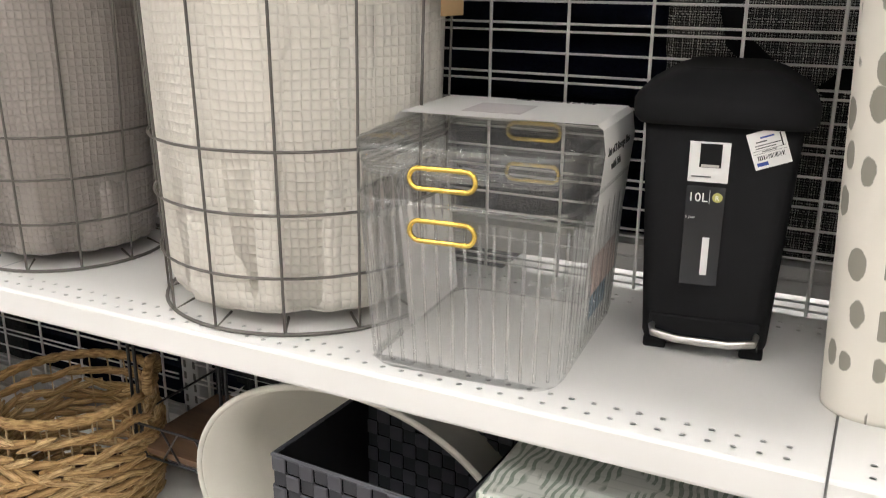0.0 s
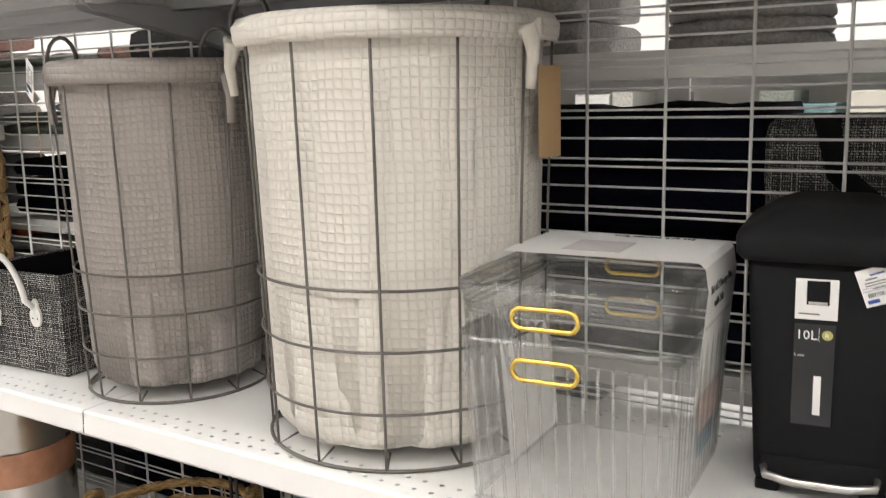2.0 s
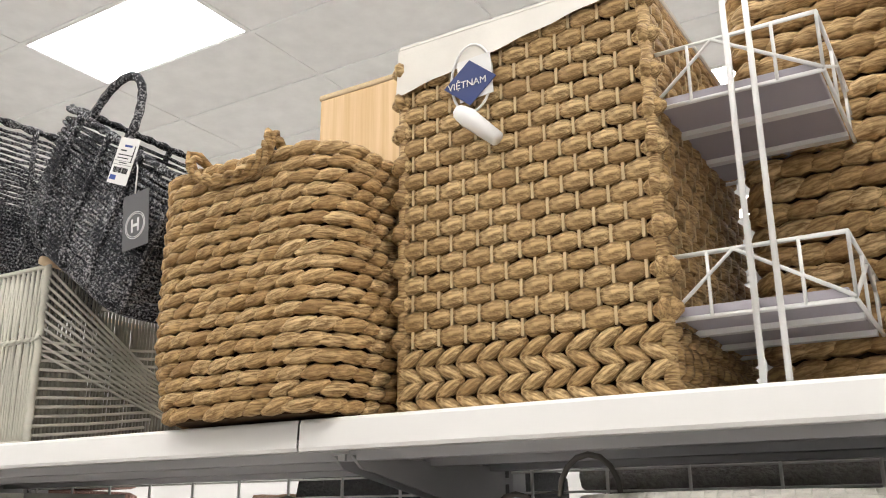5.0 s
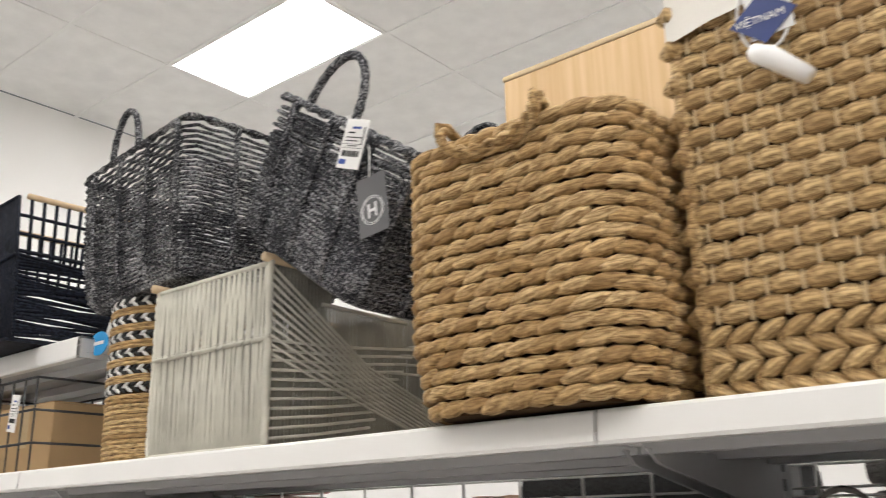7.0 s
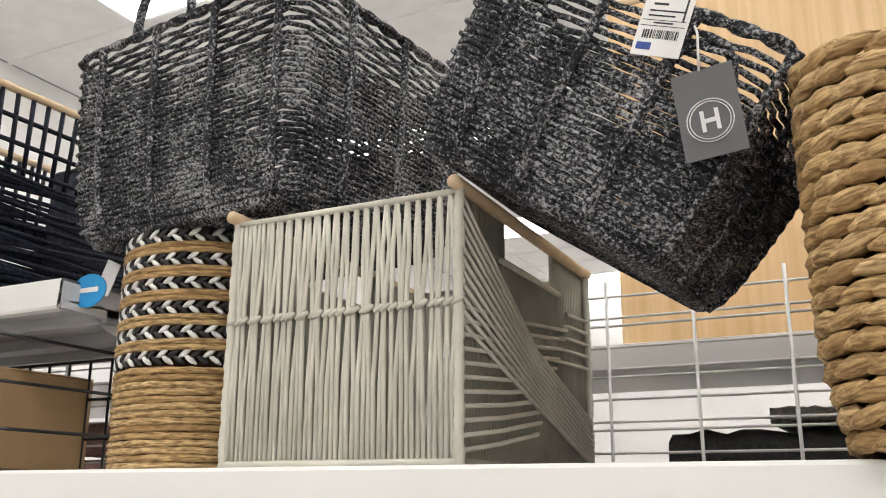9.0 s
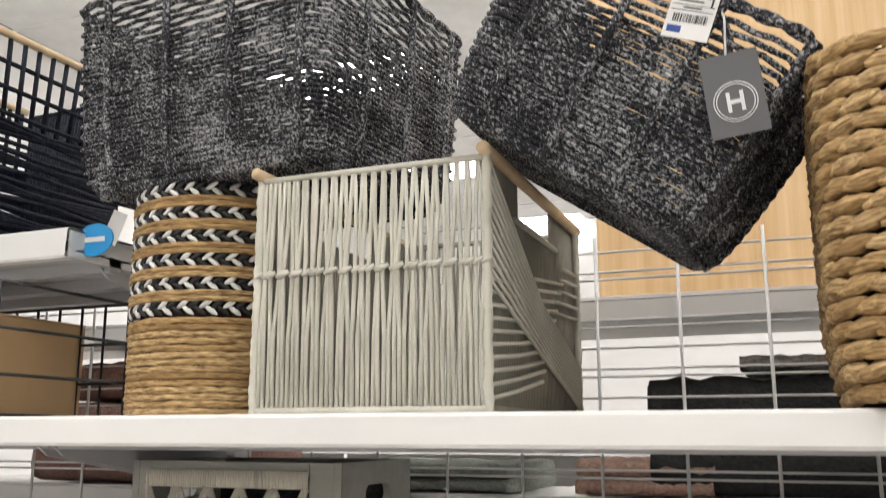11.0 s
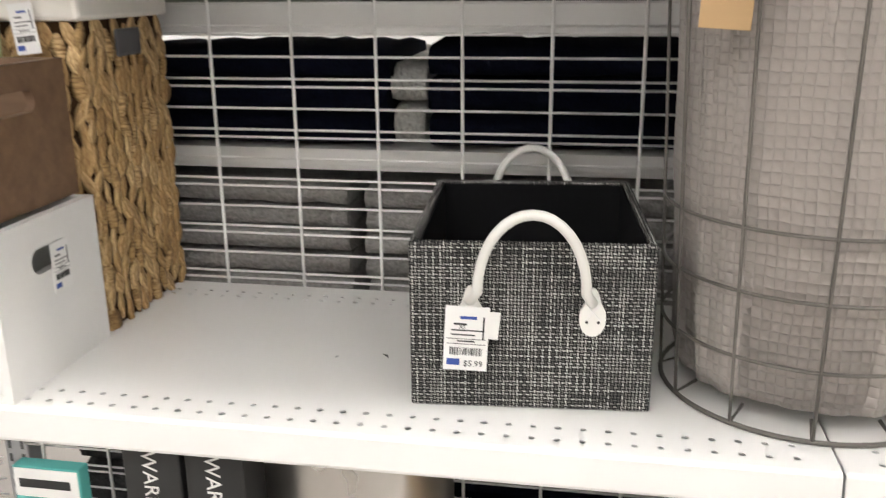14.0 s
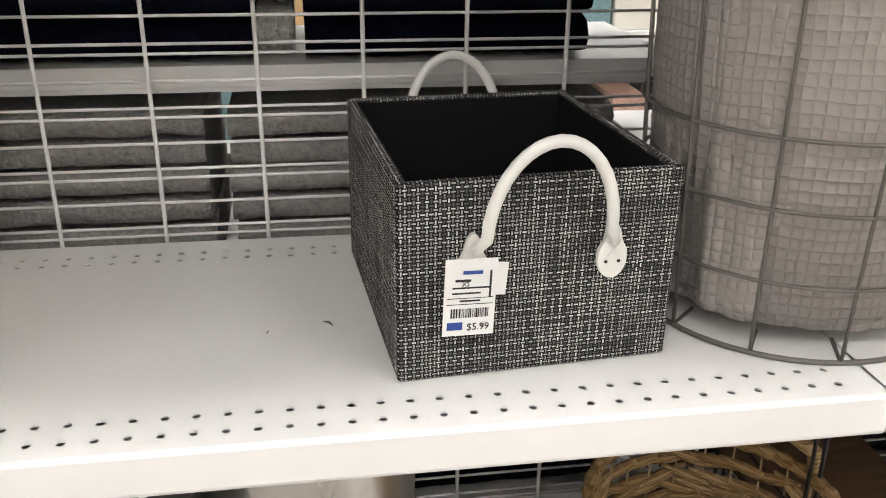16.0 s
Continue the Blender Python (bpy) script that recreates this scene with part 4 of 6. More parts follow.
# crates and the woven box at the other end of the shelf
def crate(name, m, w, d, h, material, label, board=0.011, slot=True):
    """An open wooden box with hand holes in its ends; returns it so that a front can be added."""
    t = thing(name, m, label, "crate")
    part("floor_board", box(-w / 2 + board, w / 2 - board, -d / 2, d / 2, 0, 0.010), material, t)
    part("back_board", box(-w / 2 + board, w / 2 - board, d / 2 - board, d / 2, 0.010, h, 0.0015), material, t)
    for s in (-1, 1):
        a, b = sorted((s * w / 2, s * (w / 2 - board)))
        hy, z0, z1 = d * 0.18, h * 0.66, h * 0.82
        bm = bmesh.new()
        outer = [(-d / 2, 0), (d / 2, 0), (d / 2, h), (-d / 2, h)]
        n = 20
        hole = []
        for k in range(n):
            u = math.tau * k / n
            rr = (z1 - z0) / 2
            hole.append(((hy - rr) * (1 if math.cos(u) >= 0 else -1) + rr * math.cos(u), (z0 + z1) / 2 + rr * math.sin(u)))
        rim = []
        for k in range(n):
            cy, cz = hole[k]
            u = math.atan2((cz - h * 0.74) / h, cy / d)
            c, s2 = math.cos(u), math.sin(u)
            f = min((d / 2) / abs(c) if abs(c) > 1e-6 else 9, ((h - h * 0.74) if s2 > 0 else h * 0.74) / abs(s2) if abs(s2) > 1e-6 else 9)
            rim.append((f * c, h * 0.74 + f * s2))
        for c in outer:
            k = min(range(n), key=lambda q: (rim[q][0] - c[0]) ** 2 / d ** 2 + (rim[q][1] - c[1]) ** 2 / h ** 2)
            rim[k] = c
        for x, flip in ((a, 1), (b, 0)):
            vo = [bm.verts.new((x, y, z)) for y, z in rim]
            vi = [bm.verts.new((x, y, z)) for y, z in hole]
            for k in range(n):
                j = (k + 1) % n
                bm.faces.new((vo[k], vo[j], vi[j], vi[k]))
            if x == a:
                first = vi
            else:
                for k in range(n):
                    bm.faces.new((first[k], first[(k + 1) % n], vi[(k + 1) % n], vi[k]))
        box(a, b, -d / 2, -d / 2 + 0.0005, 0, h, bm=bm)
        box(a, b, -d / 2, d / 2, h - 0.0005, h, bm=bm)
        bmesh.ops.recalc_face_normals(bm, faces=bm.faces)
        part("end_board", bm, material, t)
    return t


# white crate with a printed floral front
wc = crate("storage_crate", (-1.066, -0.338, LOW), 0.42, 0.20, 0.190, "white_wood", "white painted wooden crate with a mauve floral print")
part("front_board", box(-0.199, 0.199, -0.100, -0.089, 0.010, 0.188, 0.0015), "white_wood", wc)
fl = bmesh.new()
for k in range(30):
    a = 2.4 * k
    rr = 0.011 * math.sqrt(k)
    c = (0.140 + rr * math.cos(a) * 0.62, 0.105 + rr * math.sin(a) * 1.15)
    sweep([(c[0] + 0.007 * math.cos(u), -0.1012, c[1] + 0.008 * math.sin(u)) for u in np.linspace(0, math.tau, 14, endpoint=False)], 0.0009, 4, True, bm=fl)
part("floral_print", fl, plain("mauve_print", (0.46, 0.37, 0.42), 0.6), wc, "mauve scrolled flower print")
price_tag(wc, pose(0.2112, 0.015, 0.155, 0, 0, 90), 0.035, 0.06)

# brown crate with a macrame front
bc = crate("storage_crate", (-1.086, -0.335, LOW + 0.192), 0.42, 0.20, 0.165, "brown_wood", "walnut-stained wooden crate with a cream macrame front")
part("front_board", box(-0.199, 0.199, -0.100, -0.090, 0.010, 0.028, 0.0015), "brown_wood", bc)
part("corner_post", box(0.187, 0.199, -0.100, -0.090, 0.028, 0.165, 0.0015), "brown_wood", bc)
part("corner_post", box(-0.199, -0.150, -0.100, -0.090, 0.028, 0.165, 0.0015), "brown_wood", bc)


def rope(parent, pts, r=0.0028, name="rope"):
    return part(name, sweep(pts, r, 6), "macrame", parent, smooth=True)


yb = -0.104
for k in range(52):
    x = -0.150 + 0.346 * k / 51
    rope(bc, [(x, yb, 0.166), (x, yb - 0.001, 0.150), (x, yb, 0.135)], 0.0036)
    rope(bc, [(x, yb, 0.034), (x, yb - 0.001, 0.022), (x, yb, 0.008)], 0.0036)
for k in range(5):
    c = -0.112 + 0.072 * k
    for j in range(7):
        f = j / 6
        rope(bc, [(c - 0.034 + 0.01 * f, yb, 0.134), (c - 0.030 + 0.045 * f, yb - 0.003, 0.112 - 0.02 * f), (c + 0.02 * f, yb - 0.002, 0.080 - 0.01 * f), (c + 0.034 - 0.05 * f, yb - 0.003, 0.058 + 0.01 * f), (c + 0.034 - 0.012 * f, yb, 0.034)], 0.0026)
    for s in (-1, 1):
        rope(bc, [(c, yb - 0.005, 0.125), (c + s * 0.030, yb - 0.006, 0.098), (c + s * 0.036, yb - 0.006, 0.070), (c + s * 0.008, yb - 0.005, 0.045)], 0.0042)

# tall woven box with a cloth liner
def woven_box():
    x0, x1, d, h = -1.225, -0.859, 0.218, 0.40
    t = thing("woven_hamper", ((x0 + x1) / 2, -0.114, LOW), "tall rectangular water-hyacinth hamper with an ivory liner", "hamper")
    w = x1 - x0
    # added dark filler box: its colour is the shade between the leaves
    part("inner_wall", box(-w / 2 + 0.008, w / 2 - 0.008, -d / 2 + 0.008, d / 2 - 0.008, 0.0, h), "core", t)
    me = strand_mesh("leaf_strand", "hyacinth")
    rnd = random.Random(11)
    places = []
    for face, span in (("front", w), ("right", d)):
        cols, rows = int(span / 0.019), 13
        for i in range(cols):
            for j in range(rows):
                u = -span / 2 + (i + 0.5) * span / cols + rnd.uniform(-0.002, 0.002)
                z = (j + (0.5 if i % 2 else 0.0)) * h / rows + 0.012
                if z > h - 0.012:
                    continue
                m = Matrix.LocRotScale(None, Euler((rnd.uniform(-0.3, 0.3), rnd.uniform(-0.12, 0.12), rnd.uniform(-0.45, 0.45))), None) @ Matrix.Diagonal((rnd.uniform(0.036, 0.052), rnd.uniform(0.018, 0.026), 0.010, 1))
                up = Matrix(((0, 1, 0, 0), (0, 0, -1, 0), (1, 0, 0, 0), (0, 0, 0, 1)))
                if face == "front":
                    places.append(Matrix.Translation((u, -d / 2 + 0.003, z)) @ up @ m)
                else:
                    places.append(Matrix.Translation((w / 2 - 0.003, u, z)) @ Matrix.Rotation(radians(90), 4, "Z") @ up @ m)
    rnd.shuffle(places)
    lay_strands(t, "leaf_strand", me, places)
    lw, ld = w / 2 + 0.006, d / 2 + 0.006
    part("liner", box(-lw, lw, -ld, ld, h - 0.002, h + 0.036, 0.006), "liner", t, "ivory cotton liner turned over the rim")
    hh = part("hand_hole", box(w / 2 + 0.001, w / 2 + 0.006, -0.03, 0.03, h - 0.05, h - 0.015, 0.004), "slate", t, "grey bound hand hole")
    hang_tag(t, pose(-0.03 + 0.10, -d / 2 - 0.012, h + 0.006, 0, 4, 0), 0.040, 0.062, plain("green_printed_card", (0.42, 0.45, 0.24), 0.6, vary=0.5, scale=60), "green printed hang tag")
    price_tag(t, pose(0.12, -d / 2 - 0.014, h + 0.02, 0, -6, 0), 0.032, 0.06)
    return t


woven_box()

# grey crate with a knotted lattice front, on top of the woven box
gc = crate("storage_crate", (-1.027, -0.124, LOW + 0.437), 0.350, 0.225, 0.178, "grey_wood", "grey painted wooden crate with a cream knotted lattice front")
for a, b in ((-0.164, -0.142), (0.125, 0.164)):
    part("corner_post", box(a, b, -0.1125, -0.100, 0.0, 0.178, 0.0015), "grey_wood", gc)
part("front_rail", box(-0.142, 0.125, -0.1125, -0.100, 0.0, 0.022, 0.0015), "grey_wood", gc)
part("front_rail", box(-0.142, 0.125, -0.1125, -0.100, 0.160, 0.178, 0.0015), "grey_wood", gc)
# thin charcoal panel behind the lattice, just before the back board
part("dark_inside", box(-0.160, 0.160, 0.085, 0.095, 0.012, 0.170), "rug_dark", gc, "dark panel in front of the back board")
yb = -0.1165
for k in range(64):
    x = -0.144 + 0.268 * k / 63
    rope(gc, [(x, yb, 0.166), (x, yb - 0.001, 0.154), (x, yb, 0.142)], 0.0025, "cord_wrap")
    rope(gc, [(x, yb, 0.040), (x, yb - 0.001, 0.025), (x, yb, 0.010)], 0.0025, "cord_wrap")
for k in range(5):
    c = -0.117 + 0.0535 * k
    for e in (-0.004, 0.0, 0.004):
        rope(gc, [(c - 0.026 + e, yb, 0.142), (c + e, yb - 0.003, 0.09), (c + 0.026 + e, yb, 0.040)], 0.0022, "lattice_cord")
        rope(gc, [(c + 0.026 + e, yb - 0.001, 0.142), (c + e, yb - 0.004, 0.09), (c - 0.026 + e, yb - 0.001, 0.040)], 0.0022, "lattice_cord")
for x in (-0.142, 0.122):
    rope(gc, [(x, yb, 0.166), (x, yb - 0.001, 0.09), (x, yb, 0.012)], 0.0035, "lattice_cord")


# ---- goods on the upper shelf ----
def strand_rows(line_of, h, rows, pitch, size, tilt, rnd, z0=0.0, only=None, z_top=None):
    """Poses of strands lying in level rows round an outline; the front ones come first."""
    front, other = [], []
    for j in range(rows):
        z = z0 + (j + 0.5) * (h - z0) / rows
        line = line_of(z)
        total = line[-1][3]
        n = max(4, round(total / pitch))
        for i in range(n):
            x, y, a = along(line, total * (i + 0.5 * (j % 2)) / n)
            m = Matrix.Translation((x, y, z + rnd.uniform(-0.001, 0.001))) @ Matrix.Rotation(a + math.pi / 2, 4, "Z") @ Matrix.Rotation(tilt + rnd.uniform(-0.1, 0.1), 4, "Y") @ Matrix.Rotation(rnd.uniform(0, 6.2), 4, "X")
            k = rnd.uniform(0.88, 1.14)
            m = m @ Matrix.Diagonal((size[0] * k, size[1] * rnd.uniform(0.9, 1.12), size[1] * rnd.uniform(0.9, 1.1), 1))
            (front if math.sin(a) < -0.55 or math.cos(a) > 0.9 else other).append(m)
    return front, other


def tan_basket():
    t = thing("woven_basket", (-0.081, -0.312, UP), "tan basket of twisted water-hyacinth rope with braided handles", "basket")
    w, d, h = 0.262, 0.385, 0.326
    line = lambda z: rounded(w + 0.045 * min(1, z / 0.09) ** 0.5, d + 0.02 * min(1, z / 0.1), 0.062)
    # dark skin added behind the rope rows to paint shade into their gaps
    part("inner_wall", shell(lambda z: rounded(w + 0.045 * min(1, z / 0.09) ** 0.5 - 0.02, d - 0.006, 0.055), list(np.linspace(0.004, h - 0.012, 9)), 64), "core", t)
    me = strand_mesh("rope_strand", "hyacinth", 5, 6)
    rnd = random.Random(4)
    f, o = strand_rows(line, h, 18, 0.0305, (0.043, 0.0198), -0.20, rnd, 0.004)
    rnd.shuffle(f)
    lay_strands(t, "rope_strand", me, f + o)
    for s in (-1, 1):
        y = s * (d / 2 + 0.026)
        arch = [(0.066 * math.cos(u), y * 1.01, h + 0.002 - 0.034 * math.sin(u)) for u in np.linspace(math.pi, 0, 25)]
        arch = [(-0.062, y * 0.88, h + 0.002), (-0.066, y * 0.94, h + 0.014), (-0.068, y * 1.0, h + 0.012)] + arch + [(0.068, y * 1.0, h + 0.012), (0.066, y * 0.94, h + 0.014), (0.062, y * 0.88, h + 0.002)]
        bm = bmesh.new()
        for ph in (0, 2.1, 4.2):
            pts = [(px + 0.004 * math.cos(i * 0.9 + ph), py + s * 0.005 * math.sin(i * 0.9 + ph), pz + 0.004 * math.sin(i * 0.9 + ph)) for i, (px, py, pz) in enumerate(arch)]
            sweep(pts, 0.0042, 6, bm=bm)
        part("braided_handle", bm, "hyacinth_rope", t, "braided rope handle", smooth=True)
    return t


tan_basket()


def tall_hamper():
    x0, x1, y0, y1, h = 0.097, 0.419, -0.410, -0.055, 0.466
    t = thing("woven_hamper", ((x0 + x1) / 2, (y0 + y1) / 2, UP), "tall square banana-leaf hamper with an ivory cloth liner", "hamper")
    w, d = x1 - x0, y1 - y0
    # filler behind the flat strands, coloured as the shade in their gaps
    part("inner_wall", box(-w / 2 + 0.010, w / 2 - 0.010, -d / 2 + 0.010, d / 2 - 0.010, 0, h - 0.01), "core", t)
    me = strand_mesh("flat_strand", "banana", 5, 6)
    rnd = random.Random(8)
    front, side = [], []
    st = bmesh.new()
    rows, z0 = 17, 0.078
    for face, span in (("front", w), ("right", d), ("left", d)):
        place = {"front": lambda u, z, o: Matrix.Translation((u, -d / 2 + 0.004 - o, z)),
                 "right": lambda u, z, o: Matrix.Translation((w / 2 - 0.004 + o, u, z)) @ Matrix.Rotation(radians(90), 4, "Z"),
                 "left": lambda u, z, o: Matrix.Translation((-w / 2 + 0.004 - o, u, z)) @ Matrix.Rotation(radians(-90), 4, "Z")}[face]
        cols = 9 if span == w else 9
        cw = span / cols
        out = front if face == "front" else side
        for j in range(rows):
            z = z0 + (j + 0.5) * (h - 0.012 - z0) / rows
            for i in range(-1, cols + 1):
                u = -span / 2 + (i + (0.5 if j % 2 else 1.0)) * cw
                if abs(u) > span / 2 + 0.004:
                    continue
                ln = min(cw * 1.12, 2 * (span / 2 - abs(u)) + cw * 0.9)
                m = place(u, z + rnd.uniform(-0.001, 0.001), 0.003) @ Matrix.Rotation(rnd.uniform(-0.05, 0.05), 4, "Y") @ Matrix.Diagonal((ln, 0.016, rnd.uniform(0.025, 0.030), 1))
                out.append(m)
                e = place(u + cw / 2, z, 0.002)
                if abs(u + cw / 2) < span / 2 - 0.004:
                    box(-0.0017, 0.0017, -0.005, 0.002, -0.010, 0.010, bm=st, m=e)
        for j, (z, tl) in enumerate(((0.010, 0.5), (0.030, -0.5), (0.048, 0.5), (0.066, -0.5))):
            n = 12
            for i in range(n):
                u = -span / 2 + (i + 0.5) * span / n
                out.append(place(u, z, 0.004) @ Matrix.Rotation(tl, 4, "Y") @ Matrix.Diagonal((0.040, 0.018, 0.019, 1)))
    rnd.shuffle(front)
    lay_strands(t, "flat_strand", me, front + side, 230)
    tagged(part("cane_stake", st, "stake", t, "pale cane stakes between the strands"), kind="stuff")
    part("rim", box(-w / 2 - 0.004, w / 2 + 0.004, -d / 2 - 0.004, d / 2 + 0.004, h - 0.012, h + 0.006, 0.007, 3), "banana_rope", t)
    for s in (-1, 1):
        part("corner_post", sweep([(s * w / 2 * 0.985, -d / 2 * 0.985, 0.0), (s * w / 2 * 0.985, -d / 2 * 0.985, h)], 0.008, 8), "banana_rope", t, smooth=True)
    # liner turned down over the front, deeper at the far corner
    bm = bmesh.new()
    top, low = [], []
    n = 24
    for i in range(n + 1):
        u = -w / 2 - 0.003 + (w + 0.006) * i / n
        dz = 0.056 * (1 - i / n) + 0.006 + 0.001 * math.sin(i * 1.3)
        top.append(bm.verts.new((u, -d / 2 - 0.006, h + 0.005)))
        low.append(bm.verts.new((u, -d / 2 - 0.011, h - dz)))
    for i in range(n):
        bm.faces.new((top[i], low[i], low[i + 1], top[i + 1]))
    bmesh.ops.recalc_face_normals(bm, faces=bm.faces)
    part("liner", bm, "liner", t, "ivory cotton liner turned over the rim", smooth=True)
    part("liner_edge", box(-w / 2 - 0.005, w / 2 + 0.005, -d / 2 - 0.005, d / 2 + 0.005, h + 0.003, h + 0.012, 0.004), "liner", t)
    # diamond origin tag on a white loop
    c = (-0.052, -d / 2 - 0.014, h - 0.075)
    loop = [(c[0] + 0.028 * math.cos(u), c[1] + 0.001, c[2] + 0.008 + 0.045 * math.sin(u)) for u in np.linspace(0, math.tau, 24, endpoint=False)]
    part("tag_loop", sweep(loop, 0.0018, 5, True), "paper", t, smooth=True)
    dm = bmesh.new()
    q = [(0, 0.030), (0.036, 0), (0, -0.030), (-0.036, 0)]
    f = [dm.verts.new((c[0] + a, c[1] - 0.004, c[2] + b)) for a, b in q]
    g = [dm.verts.new((c[0] + a, c[1] - 0.003, c[2] + b)) for a, b in q]
    dm.faces.new(f)
    dm.faces.new(g[::-1])
    for k in range(4):
        dm.faces.new((f[k], g[k], g[(k + 1) % 4], f[(k + 1) % 4]))
    tag = part("origin_tag", dm, "navy_card", t, "navy diamond tag lettered in white")
    letters("VI\u1ec6TNAM", 0.0125, "paper", tag, pose(c[0] - 0.030, c[1] - 0.0048, c[2] - 0.005, 90))
    hang_tag(t, pose(c[0] + 0.004, c[1] - 0.001, c[2] + 0.034, 0, -4, 0), 0.046, 0.055, "paper", "white paper label")
    part("security_tag", sweep([(c[0] - 0.012, c[1] - 0.006, c[2] - 0.038), (c[0] + 0.004, c[1] - 0.016, c[2] - 0.052), (c[0] + 0.040, c[1] - 0.012, c[2] - 0.086)], [0.010, 0.012, 0.009], 10), "paper", t, "white plastic security tag", smooth=True)
    return t


tall_hamper()


def seagrass_basket(m, label, w=0.37, d=0.30, h=0.285, taper=0.1, seed=1):
    """A rounded basket of thin black and grey cord rows with thicker braided ribs and hoop handles."""
    t = thing("seagrass_basket", m, label, "basket", "dark seagrass baskets")
    grow = lambda z: 1 - taper + taper * (z / h) ** 0.6 - 0.06 * math.exp(-z / 0.02)
    line = lambda z: rounded(w * grow(z), d * grow(z), 0.026)
    rnd = random.Random(seed)
    n, z = 64, 0.006
    while z < h - 0.008:
        l2 = line(z)
        pts = []
        for i in range(n):
            x, y, a = along(l2, l2[-1][3] * i / n)
            o = 0.0022 * (1 if (i + round(z / 0.0086)) % 2 else -1)
            pts.append((x + o * math.cos(a), y + o * math.sin(a), z + rnd.uniform(-0.0009, 0.0009)))
        part("weft_ring", sweep(pts, 0.0033, 5, True), "yarn", t, smooth=True)
        z += 0.0068 if z < h * 0.72 else 0.0098
    l0 = line(0.0)
    for k in range(14):
        f = 1 - k / 14
        part("base_ring", sweep([(along(l0, l0[-1][3] * i / 40)[0] * f, along(l0, l0[-1][3] * i / 40)[1] * f, 0.005) for i in range(40)], 0.0085, 5, True), "yarn", t, smooth=True)
    per = line(h)[-1][3]
    for k in range(14):
        pts = []
        for z in np.linspace(0.004, h, 26):
            l2 = line(z)
            x, y, a = along(l2, l2[-1][3] * (k + 0.4) / 14)
            j = round(z * 200)
            pts.append((x + 0.004 * math.cos(a), y + 0.004 * math.sin(a), z))
        part("rib", sweep(pts, [0.0042 if q % 2 else 0.0062 for q in range(26)], 6), "yarn", t, smooth=True)
    lt = line(h)
    bm = bmesh.new()
    for ph in (0, math.pi):
        sweep([(along(lt, lt[-1][3] * i / 110)[0] + 0.003 * math.cos(i * 1.1 + ph), along(lt, lt[-1][3] * i / 110)[1] + 0.003 * math.sin(i * 1.1 + ph), h + 0.003 * math.cos(i * 1.1 + ph)) for i in range(110)], 0.0046, 5, True, bm=bm)
    part("rim", bm, "yarn", t, "braided rim", smooth=True)
    for s in (-1, 1):
        y = s * d / 2
        arch = [(0.055 * math.cos(u) - 0.03, y * 0.99, h + 0.095 * math.sin(u)) for u in np.linspace(0, math.pi, 22)]
        part("hoop_handle", sweep(arch, [0.0062 if q % 2 else 0.0072 for q in range(22)], 7), "yarn", t, "cord-wrapped hoop handle", smooth=True)
    return t


sgl = seagrass_basket(pose(-0.970, -0.250, UP + 0.306, 0, 0, -6.4), "dark grey seagrass basket resting on two other baskets", 0.445, 0.38, 0.278, 0.09)
sgr = seagrass_basket(pose(-0.492, -0.318, UP + 0.2545, 0, 34, 0), "dark grey seagrass basket tilted against its neighbours", 0.335, 0.325, 0.218, 0.12, seed=2)
ht = hang_tag(sgr, pose(0.105, -0.166, 0.170, 0, -40, 0), 0.054, 0.084, "slate", "slate grey hang tag with a round white emblem")
ring = bmesh.new()
for r in (0.020, 0.0175):
    sweep([(r * math.cos(u), -0.0012, -0.050 + r * math.sin(u)) for u in np.linspace(0, math.tau, 30, endpoint=False)], 0.0006, 4, True, bm=ring)
for q in ((-0.008, -0.0045), (0.0045, 0.008)):
    box(q[0], q[1], -0.0014, -0.0008, -0.060, -0.040, bm=ring)
box(-0.0045, 0.0045, -0.0014, -0.0008, -0.052, -0.048, bm=ring)
part("emblem", ring, "pale_ink", ht, "white round emblem")
price_tag(sgr, pose(0.045, -0.172, 0.232, 0, -14, 0), 0.046, 0.070)
part("string", sweep([(0.05, -0.168, 0.228), (0.085, -0.168, 0.200), (0.105, -0.167, 0.168)], 0.0012, 5), "paper", sgr, smooth=True)


